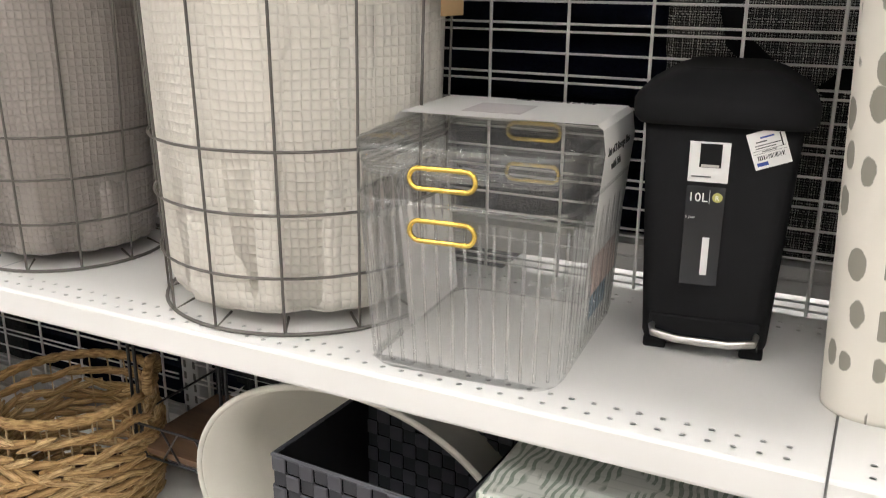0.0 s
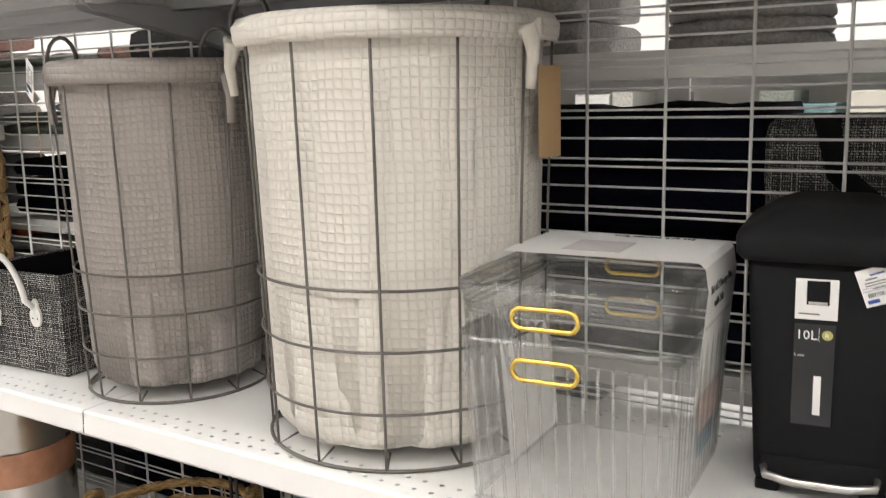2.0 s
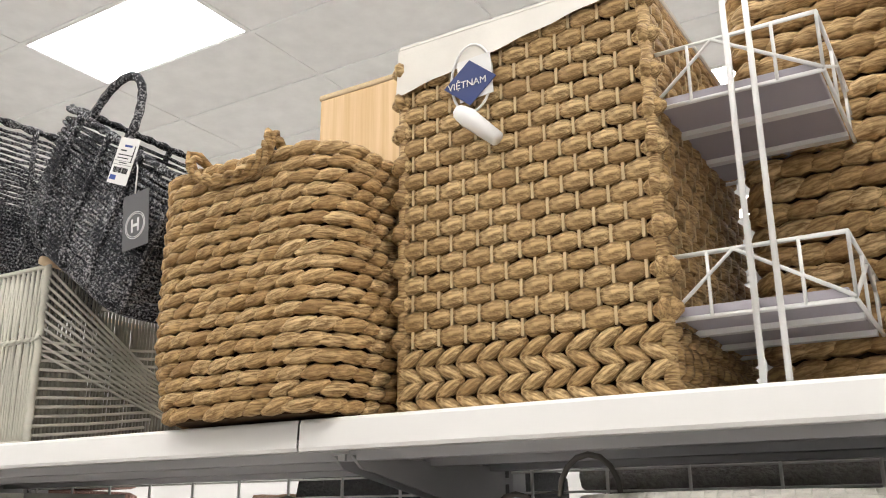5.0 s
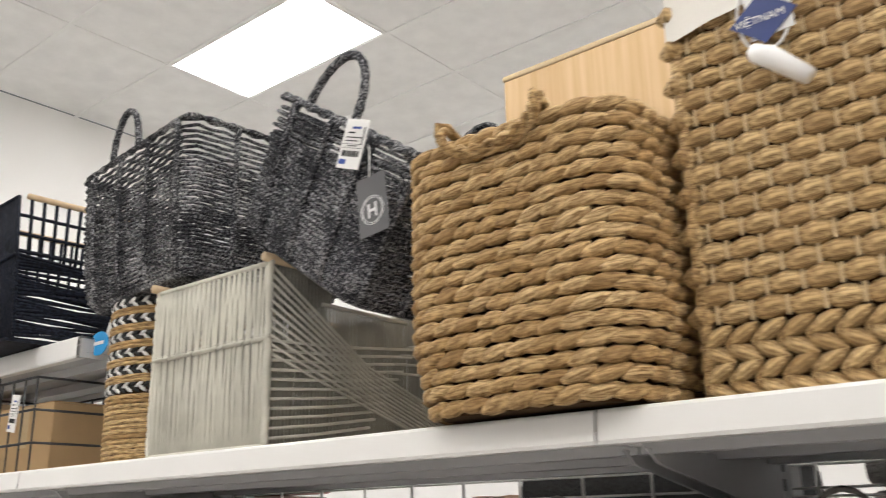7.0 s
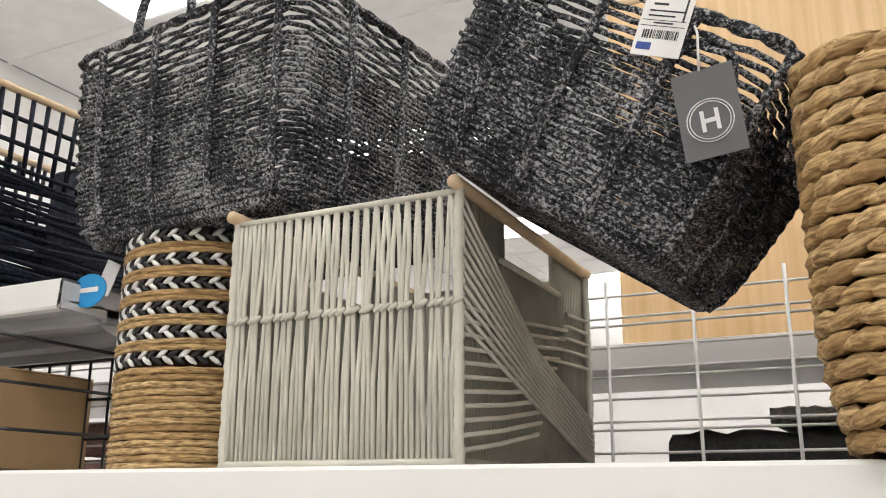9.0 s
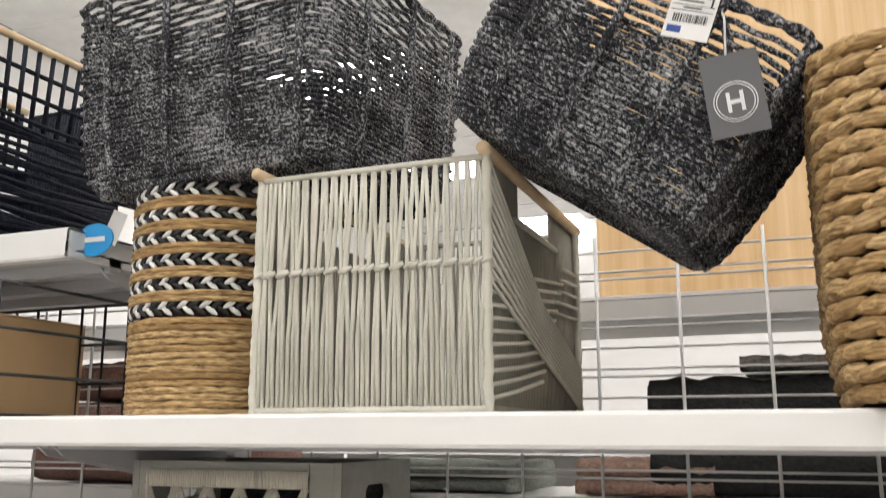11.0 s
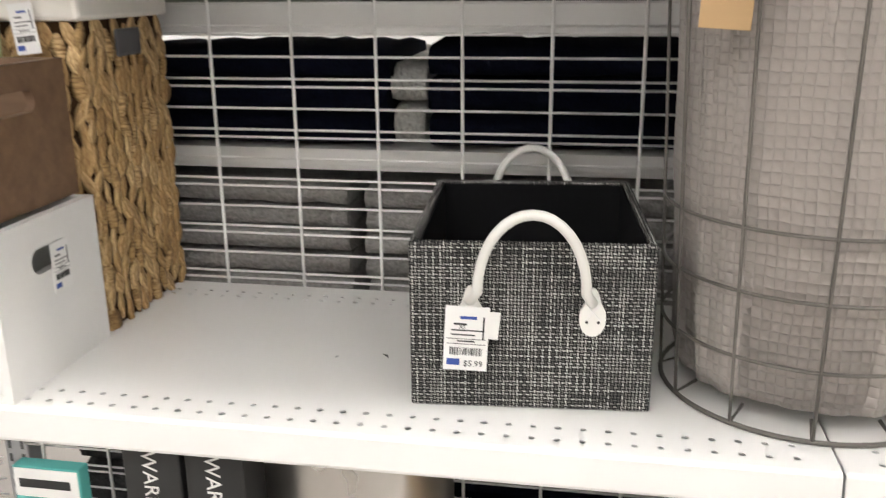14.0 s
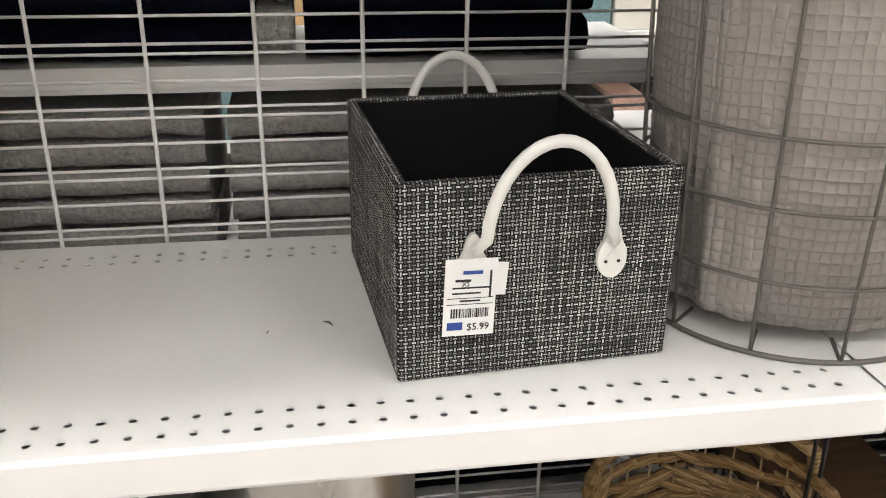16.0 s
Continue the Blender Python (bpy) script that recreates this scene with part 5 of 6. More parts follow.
def cord_basket():
    """Box basket of off-white paper cord: upright cords in front, crossed cords on the sides."""
    t = thing("cord_basket", (-0.722, -0.2175, UP, 0, 0, 0.8), "off-white paper-cord box basket with dowel handles", "basket")
    w, d, h = 0.290, 0.430, 0.284
    # floor takes the darkened cord colour, standing in for interior shade
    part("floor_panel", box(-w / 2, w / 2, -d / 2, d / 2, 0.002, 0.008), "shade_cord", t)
    for s in (-1, 1):
        y = s * d / 2
        n = 46
        for k in range(n):
            f = k / (n - 1)
            x = -w / 2 + w * f
            jog = 0.0012 * math.sin(k * 2.7)
            up = 0.5 * (1 - abs(2 * f - 1))
            mid = x + 0.004 * math.sin(k * 1.9)
            part("cord", sweep([(x, y, 0.004), (x + jog, y + s * 0.002, h * 0.3), (mid, y + s * 0.001, h * 0.57), (x - jog, y, h * 0.8), (x + 0.003 * math.sin(k * 3.1), y, h - 0.002)], 0.0027, 6), "cord", t, smooth=True)
            if s < 0 and k < n - 1:
                part("knot", sweep([(mid - 0.002, y - 0.004, h * 0.575 - 0.003), (mid + 0.004, y - 0.0055, h * 0.575), (mid + 0.009, y - 0.004, h * 0.575 + 0.003)], 0.0028, 6), "cord", t, smooth=True)
        part("top_rail", sweep([(-w / 2, y, h - 0.003), (w / 2, y, h - 0.003)], 0.0042, 8), "cord", t, smooth=True)
        part("bottom_rail", sweep([(-w / 2, y, 0.004), (w / 2, y, 0.004)], 0.0042, 8), "cord", t, smooth=True)
        for e in (-1, 1):
            pts = [(e * w / 2 + 0.0006 * math.sin(q), y + 0.0006 * math.cos(q), h * q / 40) for q in range(41)]
            part("wrapped_corner", sweep(pts, [0.0052 if q % 2 else 0.0064 for q in range(41)], 7), "cord", t, smooth=True)
    for e in (-1, 1):
        x = e * w / 2
        part("dowel", sweep([(x, -d / 2 - 0.014, h + 0.004), (x, d / 2 + 0.010, h + 0.004)], 0.0075, 12), "dowel", t, "pale wooden dowel along the side rim", smooth=True)
        # inner side cords, with the basket's inside shade put into their colour
        for k in range(60):
            y = -d / 2 + d * (k + 0.5) / 60
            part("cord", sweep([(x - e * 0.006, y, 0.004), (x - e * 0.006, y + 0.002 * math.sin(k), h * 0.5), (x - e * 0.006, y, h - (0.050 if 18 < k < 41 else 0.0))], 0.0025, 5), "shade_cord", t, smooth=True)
        part("cord", sweep([(x - e * 0.002, -d * 0.24, h - 0.050), (x - e * 0.002, d * 0.24, h - 0.050)], 0.004, 6), "cord", t, smooth=True)
        for k in range(11):
            z = 0.014 + k * 0.0145
            part("cord", sweep([(x, -d / 2, z), (x, -d / 2 + 0.10 + 0.018 * k * 0.4, z + 0.012), (x, -d / 2 + 0.22 + 0.012 * k, z + 0.03)], 0.0027, 6), "cord", t, smooth=True)
        for k in range(11):
            a = 0.0135 * k
            part("cord", sweep([(x + e * 0.003, -d / 2, h - 0.008 - a), (x + e * 0.003, 0.0, h * 0.5 - a * 0.5), (x + e * 0.003, d / 2, 0.012 + max(0, 0.06 - a * 0.5))], 0.0024, 6), "cord", t, smooth=True)
        for k in range(5):
            z = h * 0.52 + k * 0.017
            part("cord", sweep([(x + e * 0.001, d / 2, z), (x + e * 0.001, d / 2 - 0.09, z - 0.004), (x + e * 0.001, d / 2 - 0.17 + 0.02 * k, z - 0.008)], 0.0026, 6), "cord", t, smooth=True)
    return t


cord_basket()


def round_basket():
    t = thing("round_basket", (-1.020, -0.288, UP), "round basket of coiled tan fibre with black and white braid bands", "basket")
    r, h = 0.118, 0.302
    # dark lining surface added so that gaps between coils read as shaded
    part("inner_wall", lathe([(0.01, 0.003), (r - 0.008, 0.003), (r - 0.008, h - 0.01)], 48), "core", t)
    z, k = 0.006, 0
    rnd = random.Random(2)
    while z < h * 0.42:
        pts = [(rr * math.cos(u), rr * math.sin(u), z + rnd.uniform(-0.0006, 0.0006)) for u in np.linspace(0, math.tau, 60, endpoint=False) for rr in (r + rnd.uniform(-0.0012, 0.0012) + 0.006 * (z / h),)]
        part("coil", sweep(pts, [rnd.uniform(0.0042, 0.0056) for _ in pts], 6, True), "hyacinth_rope", t, smooth=True)
        z += 0.0088
    lens = strand_mesh("braid_stitch", "paper", 5, 5)
    lens_k = strand_mesh("braid_stitch", "ink", 5, 5)
    while z < h - 0.004:
        if k % 2 == 0:
            whites, blacks = [], []
            for side, zz in ((1, z + 0.0035), (-1, z + 0.0115)):
                n = 52
                for i in range(n):
                    a = math.tau * (i + 0.25 * side) / n
                    rr = r + 0.005
                    m = Matrix.Translation((rr * math.cos(a), rr * math.sin(a), zz)) @ Matrix.Rotation(a + math.pi / 2, 4, "Z") @ Matrix.Rotation(0.6 * side, 4, "Y") @ Matrix.Diagonal((0.019, 0.0065, 0.0078, 1))
                    (whites if i % 2 else blacks).append(m)
            lay_strands(t, "braid_stitch", lens, whites, 0)
            lay_strands(t, "braid_stitch", lens_k, blacks, 0)
            z += 0.0165
        else:
            for q in range(2):
                pts = circle(r + 0.005, z + 0.003, 60)
                part("coil", sweep(pts, [rnd.uniform(0.0038, 0.0048) for _ in pts], 6, True), "hyacinth_rope", t, smooth=True)
                z += 0.0074
        k += 1
    return t


round_basket()

# navy basket on the higher shelf of the next section
def navy_basket():
    t = thing("cord_basket", (-1.497, -0.285, 1.641, 0, 0, -2), "navy black cord box basket with dowel handles", "basket")
    w, d, h = 0.262, 0.36, 0.312
    part("floor_panel", box(-w / 2 + 0.01, w / 2 - 0.01, -d / 2 + 0.01, d / 2 - 0.01, 0.002, 0.008), "navy_cord", t)
    fl = 0.03
    for s in (-1, 1):
        for k in range(34):
            x = (-w / 2 + w * k / 33)
            part("cord", sweep([(x * 0.85, s * (d / 2 - fl), 0.004), (x * 0.93, s * (d / 2 - fl * 0.5) - s * 0.001, h * 0.5), (x, s * d / 2, h)], 0.0036, 6), "navy_cord", t, smooth=True)
        part("cross_cord", sweep([(-w / 2 * 0.94, s * (d / 2 - fl * 0.4 + 0.004), h * 0.56), (w / 2 * 0.94, s * (d / 2 - fl * 0.4 + 0.004), h * 0.60)], 0.0045, 6), "navy_cord", t, smooth=True)
        part("top_rail", sweep([(-w / 2, s * d / 2, h), (w / 2, s * d / 2, h)], 0.005, 8), "navy_cord", t, smooth=True)
        for k in range(26):
            z = 0.01 + k * (h * 0.62) / 26
            f = 0.85 + 0.15 * z / h
            part("side_cord", sweep([(s * w / 2 * f, -d / 2 * f, z), (s * w / 2 * f, 0, z + 0.012 * math.sin(k)), (s * w / 2 * f, d / 2 * f, z)], 0.004, 5), "navy_cord", t, smooth=True)
        for k in range(14):
            y = -d / 2 + d * k / 13
            part("side_cord", sweep([(s * w / 2 * 0.92, y * 0.92, h * 0.55), (s * w / 2, y, h)], 0.004, 5), "navy_cord", t, smooth=True)
        for k in range(2):
            z = h * (0.75 + 0.13 * k)
            part("side_cord", sweep([(s * w / 2 * 0.97, -d / 2 * 0.97, z), (s * w / 2 * 0.97, d / 2 * 0.97, z)], 0.004, 5), "navy_cord", t, smooth=True)
        part("dowel", sweep([(s * w / 2, -d / 2 * 0.9, h + 0.006), (s * w / 2, d / 2 * 0.9, h + 0.006)], 0.007, 10), "dowel", t, "pale wooden dowel handle", smooth=True)
    return t


navy_basket()
bt = thing("shelf_ticket", (-1.205, -0.350, 1.626), "bright blue round shelf ticket", "shelf ticket")
disc = sweep([(0, 0.0, 0), (0, 0.002, 0)], 0.034, 28)
d1 = part("disc", disc, "blue_card", bt)
d1.scale = (1, 1, 0.72)
part("print", box(-0.020, 0.020, -0.0012, -0.0004, -0.003, 0.004), "paper", bt)
part("clip", sweep([(-0.092, 0.020, 0.008), (-0.04, 0.010, 0.006), (0.0, 0.003, 0.0)], 0.0022, 6), "paper", bt, "white plastic arm clipped to the shelf end", smooth=True)
part("price_label", box(0.010, 0.038, 0.003, 0.004, 0.004, 0.052), "paper", bt, "white paper label").rotation_euler = (0, radians(24), 0)


# white wire tiered rack
def tier_rack():
    t = thing("wire_rack", (0.503, -0.264, UP), "white wire two-tier rack with lilac-grey shelves", "wire rack")
    w, d = 0.175, 0.27
    for x, y in ((0.0, -d / 2 - 0.01), (0.023, -d / 2 - 0.01), (0.0, d / 2), (0.023, d / 2)):
        part("post", sweep([(x, y, 0), (x, y, 0.56)], 0.0032, 8), "wire", t, smooth=True)
    for z in (0.082, 0.314):
        hx = w / 2
        part("board", box(-hx + 0.006, hx - 0.006, -d / 2 + 0.004, d / 2 - 0.004, z, z + 0.010, 0.001), "lilac", t, "lilac-grey painted board")
        for y in (-0.05, 0.05):
            part("batten", box(-hx + 0.004, hx - 0.004, y - 0.006, y + 0.006, z - 0.006, z), "wire", t)
        for zz in (z - 0.003, z + 0.062):
            part("rail", sweep([(-hx, -d / 2, zz), (hx, -d / 2, zz), (hx, d / 2, zz), (-hx, d / 2, zz)], 0.0026, 6, True), "wire", t, smooth=True)
        for x in np.linspace(-hx, hx, 5):
            for y in (-d / 2, d / 2):
                part("short_wire", sweep([(x, y, z - 0.003), (x, y, z + 0.062)], 0.0020, 6), "wire", t, smooth=True)
        for y in np.linspace(-d / 2, d / 2, 4):
            for x in (-hx, hx):
                part("short_wire", sweep([(x, y, z - 0.003), (x, y, z + 0.062)], 0.0020, 6), "wire", t, smooth=True)
        part("brace", sweep([(-hx, -d / 2, z), (-hx * 0.2, -d / 2, z + 0.062), (hx, -d / 2, z)], 0.0022, 6), "wire", t, smooth=True)
        part("brace", sweep([(-hx, -d / 2, z), (-hx, 0.0, z + 0.062), (-hx, d / 2, z)], 0.0022, 6), "wire", t, smooth=True)
        part("brace", sweep([(hx, -d / 2, z), (hx, 0.0, z + 0.062), (hx, d / 2, z)], 0.0022, 6), "wire", t, smooth=True)
    return t


tier_rack()


def chunky_hamper():
    t = thing("woven_hamper", (0.77, -0.100, UP), "tall tan hamper of chunky woven leaf rope", "hamper")
    w, d, h = 0.60, 0.17, 0.56
    # dark box added inside, painting the shade between the chunky strands
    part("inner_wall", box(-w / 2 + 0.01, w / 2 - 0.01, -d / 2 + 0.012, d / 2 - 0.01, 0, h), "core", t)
    me = strand_mesh("leaf_strand", "hyacinth", 5, 6)
    rnd = random.Random(3)
    f, o = strand_rows(lambda z: rounded(w, d, 0.02), h, 20, 0.034, (0.054, 0.030), -0.2, rnd, 0.004)
    lay_strands(t, "leaf_strand", me, f + o)
    return t


chunky_hamper()


def wire_liner_basket():
    """Black wire basket on feet with a hanging white cloth bag."""
    t = thing("laundry_basket", (0.925, -0.27, UP), "black wire laundry basket with a white cloth bag on castors", "laundry basket")
    w, d, z0, h = 0.42, 0.30, 0.072, 0.60
    bag = shell(lambda z: rounded(w - 0.03 + 0.012 * math.sin(z * 14), d - 0.03, 0.06), [z0 + 0.006, z0 + 0.012, z0 + 0.03, z0 + 0.07, z0 + 0.15, 0.3, 0.45, h - 0.02], 80)
    part("cloth_bag", bag, "liner", t, "white cloth bag")
    for z in (z0, z0 + 0.19, h - 0.1):
        part("wire_ring", sweep([(-w / 2, -d / 2, z), (w / 2, -d / 2, z), (w / 2, d / 2, z), (-w / 2, d / 2, z)], 0.003, 6, True), "black_wire", t, smooth=True)
    for k in range(8):
        x = -w / 2 + w * k / 7
        part("upright_wire", sweep([(x, -d / 2, h), (x, -d / 2, z0), (x, d / 2, z0), (x, d / 2, h)], 0.0026, 6), "black_wire", t, smooth=True)
    for k in range(1, 5):
        y = -d / 2 + d * k / 5
        part("upright_wire", sweep([(-w / 2, y, h), (-w / 2, y, z0), (w / 2, y, z0), (w / 2, y, h)], 0.0026, 6), "black_wire", t, smooth=True)
    for sx in (-1, 1):
        for sy in (-1, 1):
            c = (sx * (w / 2 - 0.03), sy * (d / 2 - 0.02))
            cs = part("castor", box(c[0] - 0.017, c[0] + 0.017, c[1] - 0.012, c[1] + 0.012, 0.018, 0.064, 0.004), "black_plastic", t)
            part("wheel", sweep([(c[0] - 0.008, c[1], 0.022), (c[0] + 0.008, c[1], 0.022)], 0.022, 18), "black_plastic", cs)
            part("stem", sweep([(c[0], c[1], 0.06), (c[0], c[1], z0)], 0.005, 8), "steel", cs)
    return t


wire_liner_basket()

# bamboo board standing on the far shelf, behind the grid
bb = thing("bamboo_board", (-0.30, 0.254, 1.562), "pale bamboo slatted board standing behind the baskets", "board")
part("panel", box(-0.30, 0.42, 0.0, 0.014, 0, 0.675, 0.006, 3), "bamboo", bb)
part("edge_band", box(-0.302, 0.422, -0.003, 0.017, 0.672, 0.687, 0.005), "dowel", bb, "pale rounded top edge")

# wire baskets and a wooden crate below the navy basket
cr2 = crate("storage_crate", (-1.98, -0.28, UP), 0.30, 0.30, 0.20, "dowel", "pale wooden crate with hand holes")
part("front_board", box(-0.139, 0.139, -0.150, -0.139, 0.010, 0.198, 0.0015), "dowel", cr2)
wb = thing("wire_basket", (-1.50, -0.30, UP), "black wire basket with curled handles", "wire basket")
for z in (0.004, 0.06, 0.125, 0.19):
    part("wire_ring", sweep([(-0.20, -0.12, z), (0.20, -0.12, z), (0.20, 0.14, z), (-0.20, 0.14, z)], 0.0028, 6, True), "black_wire", wb, smooth=True)
for k in range(9):
    x = -0.20 + 0.05 * k
    part("wire", sweep([(x, -0.12, 0.19), (x, -0.12, 0.004), (x, 0.14, 0.004), (x, 0.14, 0.19)], 0.0024, 6), "black_wire", wb, smooth=True)
for x in (-0.08, 0.0):
    part("handle", sweep([(x - 0.05, -0.122, 0.13), (x - 0.045, -0.126, 0.20), (x, -0.126, 0.225), (x + 0.045, -0.126, 0.20), (x + 0.05, -0.122, 0.13)], 0.003, 6), "black_wire", wb, smooth=True)
price_tag(wb, pose(0.13, -0.126, 0.16, 0, 8, 0), 0.035, 0.075)
kb = thing("cardboard_box", (-1.50, -0.25, UP + 0.007), "plain brown cardboard box inside the wire basket", "box")
part("carton", box(-0.15, 0.10, -0.08, 0.10, 0, 0.15, 0.002), "kraft", kb)
part("flap", box(-0.15, -0.027, -0.08, 0.10, 0.1505, 0.153), "kraft", kb)
part("flap", box(-0.023, 0.10, -0.08, 0.10, 0.1505, 0.153), "kraft", kb)
part("tape", box(-0.045, -0.005, -0.0812, -0.0802, 0.06, 0.15), "stake", kb, "strip of brown tape")


# ---- goods below, on the base shelf ----
BASE = 0.20


def open_basket():
    t = thing("round_basket", (-0.040, -0.253, BASE), "open-weave round seagrass basket with rope handles", "basket")
    r, h = 0.152, 0.225
    rnd = random.Random(6)
    for k in range(26):
        a = math.tau * k / 26
        part("stake", sweep([(r * 0.9 * math.cos(a), r * 0.9 * math.sin(a), 0.004), (r * 1.02 * math.cos(a), r * 1.02 * math.sin(a), h * 0.5), (r * 0.97 * math.cos(a), r * 0.97 * math.sin(a), h)], 0.0016, 5), "stake", t, smooth=True)
    z = 0.01
    me = strand_mesh("rope_strand", "hyacinth", 5, 6)
    places = []
    while z < h - 0.02:
        rr = r * (0.92 + 0.11 * math.sin(math.pi * z / h))
        n = 26
        for i in range(n):
            a = math.tau * (i + 0.5 * (round(z / 0.022) % 2)) / n
            places.append(Matrix.Translation((rr * math.cos(a), rr * math.sin(a), z)) @ Matrix.Rotation(a + math.pi / 2 + rnd.uniform(-0.1, 0.1), 4, "Z") @ Matrix.Rotation(rnd.uniform(-0.4, 0.4), 4, "Y") @ Matrix.Diagonal((0.078, 0.016, 0.017, 1)))
        z += 0.018 if z < h * 0.62 else 0.034
    places.sort(key=lambda m: -m.translation.z)
    lay_strands(t, "rope_strand", me, places, 200)
    part("rim", sweep(circle(r * 0.97, h, 72), [0.008 if q % 2 else 0.0105 for q in range(72)], 7, True), "hyacinth_rope", t, "wrapped rope rim", smooth=True)
    # basket floor in the dark brown that paints the inside shade
    part("base", lathe([(0.01, 0.003), (r * 0.9, 0.003), (r * 0.9, 0.012), (0.01, 0.012)], 40), "core", t)
    for s in (0.6, 3.74):
        c = Vector((math.cos(s), math.sin(s), 0)) * r * 0.97
        u = Vector((-math.sin(s), math.cos(s), 0))
        part("handle", sweep([c - u * 0.05 + Vector((0, 0, h)), c - u * 0.045 + Vector((0, 0, h + 0.03)), c + Vector((0, 0, h + 0.045)), c + u * 0.045 + Vector((0, 0, h + 0.03)), c + u * 0.05 + Vector((0, 0, h))], 0.010, 7), "hyacinth_rope", t, smooth=True)
    return t


open_basket()


def wire_tier():
    t = thing("tiered_stand", (0.200, -0.118, BASE), "black wire tiered stand with dark wooden trays", "tiered stand")
    t.scale = (0.7, 1, 1)
    for x in (-0.155, -0.135, 0.135, 0.155):
        for y in (-0.11, 0.11):
            part("post", sweep([(x, y, 0), (x, y, 0.43)], 0.0035, 6), "black_wire", t, smooth=True)
    for z in (0.12, 0.36):
        part("tray", box(-0.16, 0.16, -0.115, 0.115, z, z + 0.012, 0.001), "brown_wood", t, "dark stained wooden tray")
        for zz in (z - 0.002, z + 0.06):
            part("rail", sweep([(-0.165, -0.12, zz), (0.165, -0.12, zz), (0.165, 0.12, zz), (-0.165, 0.12, zz)], 0.0026, 6, True), "black_wire", t, smooth=True)
        for k in range(4):
            x = -0.165 + 0.11 * k
            for a, b in (((x, -0.12, z), (x + 0.055 if k < 3 else x, -0.12, z + 0.06)), ((x, -0.12, z + 0.06), (x + 0.055 if k < 3 else x, -0.12, z)), ((x, 0.12, z), (x, 0.12, z + 0.06))):
                part("brace", sweep([a, b], 0.0022, 6), "black_wire", t, smooth=True)
    return t


wire_tier()


def oval_tub():
    t = thing("oval_tub", (0.600, -0.045, BASE + 0.197), "cream oval tub lying on its side round the strap basket", "tub")
    bm = lathe([(0.01, 0.0), (0.17, 0.0), (0.19, 0.02), (0.215, 0.18), (0.228, 0.275), (0.234, 0.28), (0.226, 0.282), (0.206, 0.18), (0.178, 0.022), (0.01, 0.012)], 72)
    bmesh.ops.transform(bm, matrix=Matrix.Rotation(radians(90), 4, "X") @ Matrix.Diagonal((1.16, 0.84, 1, 1)), verts=bm.verts)
    part("shell", bm, "tub", t)
    part("rim", sweep([(0.270 * math.cos(u), -0.281, 0.1955 * math.sin(u)) for u in np.linspace(0, math.tau, 72, endpoint=False)], 0.005, 8, True), "tub", t, "rolled cream rim", smooth=True)
    return t


oval_tub()


def strap_basket():
    t = thing("strap_basket", (0.705, -0.335, BASE + 0.12, 0, 0, -3), "charcoal basket of woven nylon straps", "basket")
    w, d, h, c = 0.27, 0.22, 0.225, 0.0225
    part("inner_wall", box(-w / 2 + 0.004, w / 2 - 0.004, -d / 2 + 0.004, -d / 2 + 0.006, 0, h), "lining", t)
    sides = bmesh.new()
    for q in ((-w / 2 + 0.004, w / 2 - 0.004, d / 2 - 0.006, d / 2 - 0.004), (-w / 2 + 0.004, -w / 2 + 0.006, -d / 2 + 0.006, d / 2 - 0.006), (w / 2 - 0.006, w / 2 - 0.004, -d / 2 + 0.006, d / 2 - 0.006)):
        box(*q, 0, h, bm=sides)
    box(-w / 2 + 0.006, w / 2 - 0.006, -d / 2 + 0.006, d / 2 - 0.006, 0, 0.004, bm=sides)
    part("inner_wall", sides, "lining", t)
    for face, span, off in (("f", w, -d / 2), ("b", w, d / 2 - 0.007), ("l", d, -w / 2), ("r", d, w / 2)):
        n = round(span / c)
        for i in range(n):
            for j in range(10):
                u, z, o = -span / 2 + (i + 0.5) * span / n, (j + 0.5) * h / 10, 0.0016 * (1 if (i + j) % 2 else -1)
                bm = box(-span / n / 2 + 0.0006, span / n / 2 - 0.0006, -0.002, 0.002, -h / 20 + 0.0006, h / 20 - 0.0006, 0.0012, 1)
                ob = part("strap", bm, "strap" if (i + j) % 2 else "strap_dark", t)
                ob.matrix_basis = pose(u, off - o, z) if face in "fb" else pose(off + o * (1 if face == "r" else -1), u, z, 0, 0, 90)
    part("rim", sweep([(-w / 2, -d / 2, h), (w / 2, -d / 2, h), (w / 2, d / 2, h), (-w / 2, d / 2, h)], 0.0032, 6, True), "strap", t)
    return t


strap_basket()
bx = thing("storage_box", (1.03, -0.245, BASE), "pale storage box printed with grey-green leaves", "storage box")
part("carton", box(-0.17, 0.17, -0.19, 0.19, 0, 0.33, 0.004), "botanical", bx, uv=True)
part("lid", box(-0.174, 0.174, -0.194, 0.194, 0.33, 0.375, 0.004), "botanical", bx, uv=True)
kx = thing("carton", (0.905, -0.13, BASE), "black carton with white print", "box")
part("carton_body", box(-0.03, 0.03, -0.12, 0.10, 0, 0.42, 0.002), "lining", kx)
part("print", box(0.0302, 0.0306, -0.10, -0.075, 0.25, 0.40), "paper", kx)

can = thing("waste_bin", (-0.525, -0.26, BASE), "brushed steel waste bin with a printed card band", "waste bin")
part("body", lathe([(0.01, 0.0), (0.112, 0.0), (0.118, 0.01), (0.128, 0.40), (0.130, 0.405), (0.126, 0.405), (0.115, 0.02), (0.01, 0.015)], 64), "steel", can)
can.scale = (1, 1, 1.1)
part("card_band", lathe([(0.1235, 0.20), (0.1265, 0.265)], 64), "copper", can, "copper-coloured printed card band")
lb = part("black_label", box(-0.05, 0.05, -0.131, -0.129, 0.15, 0.262), "slate", can, "dark label with pale bars")
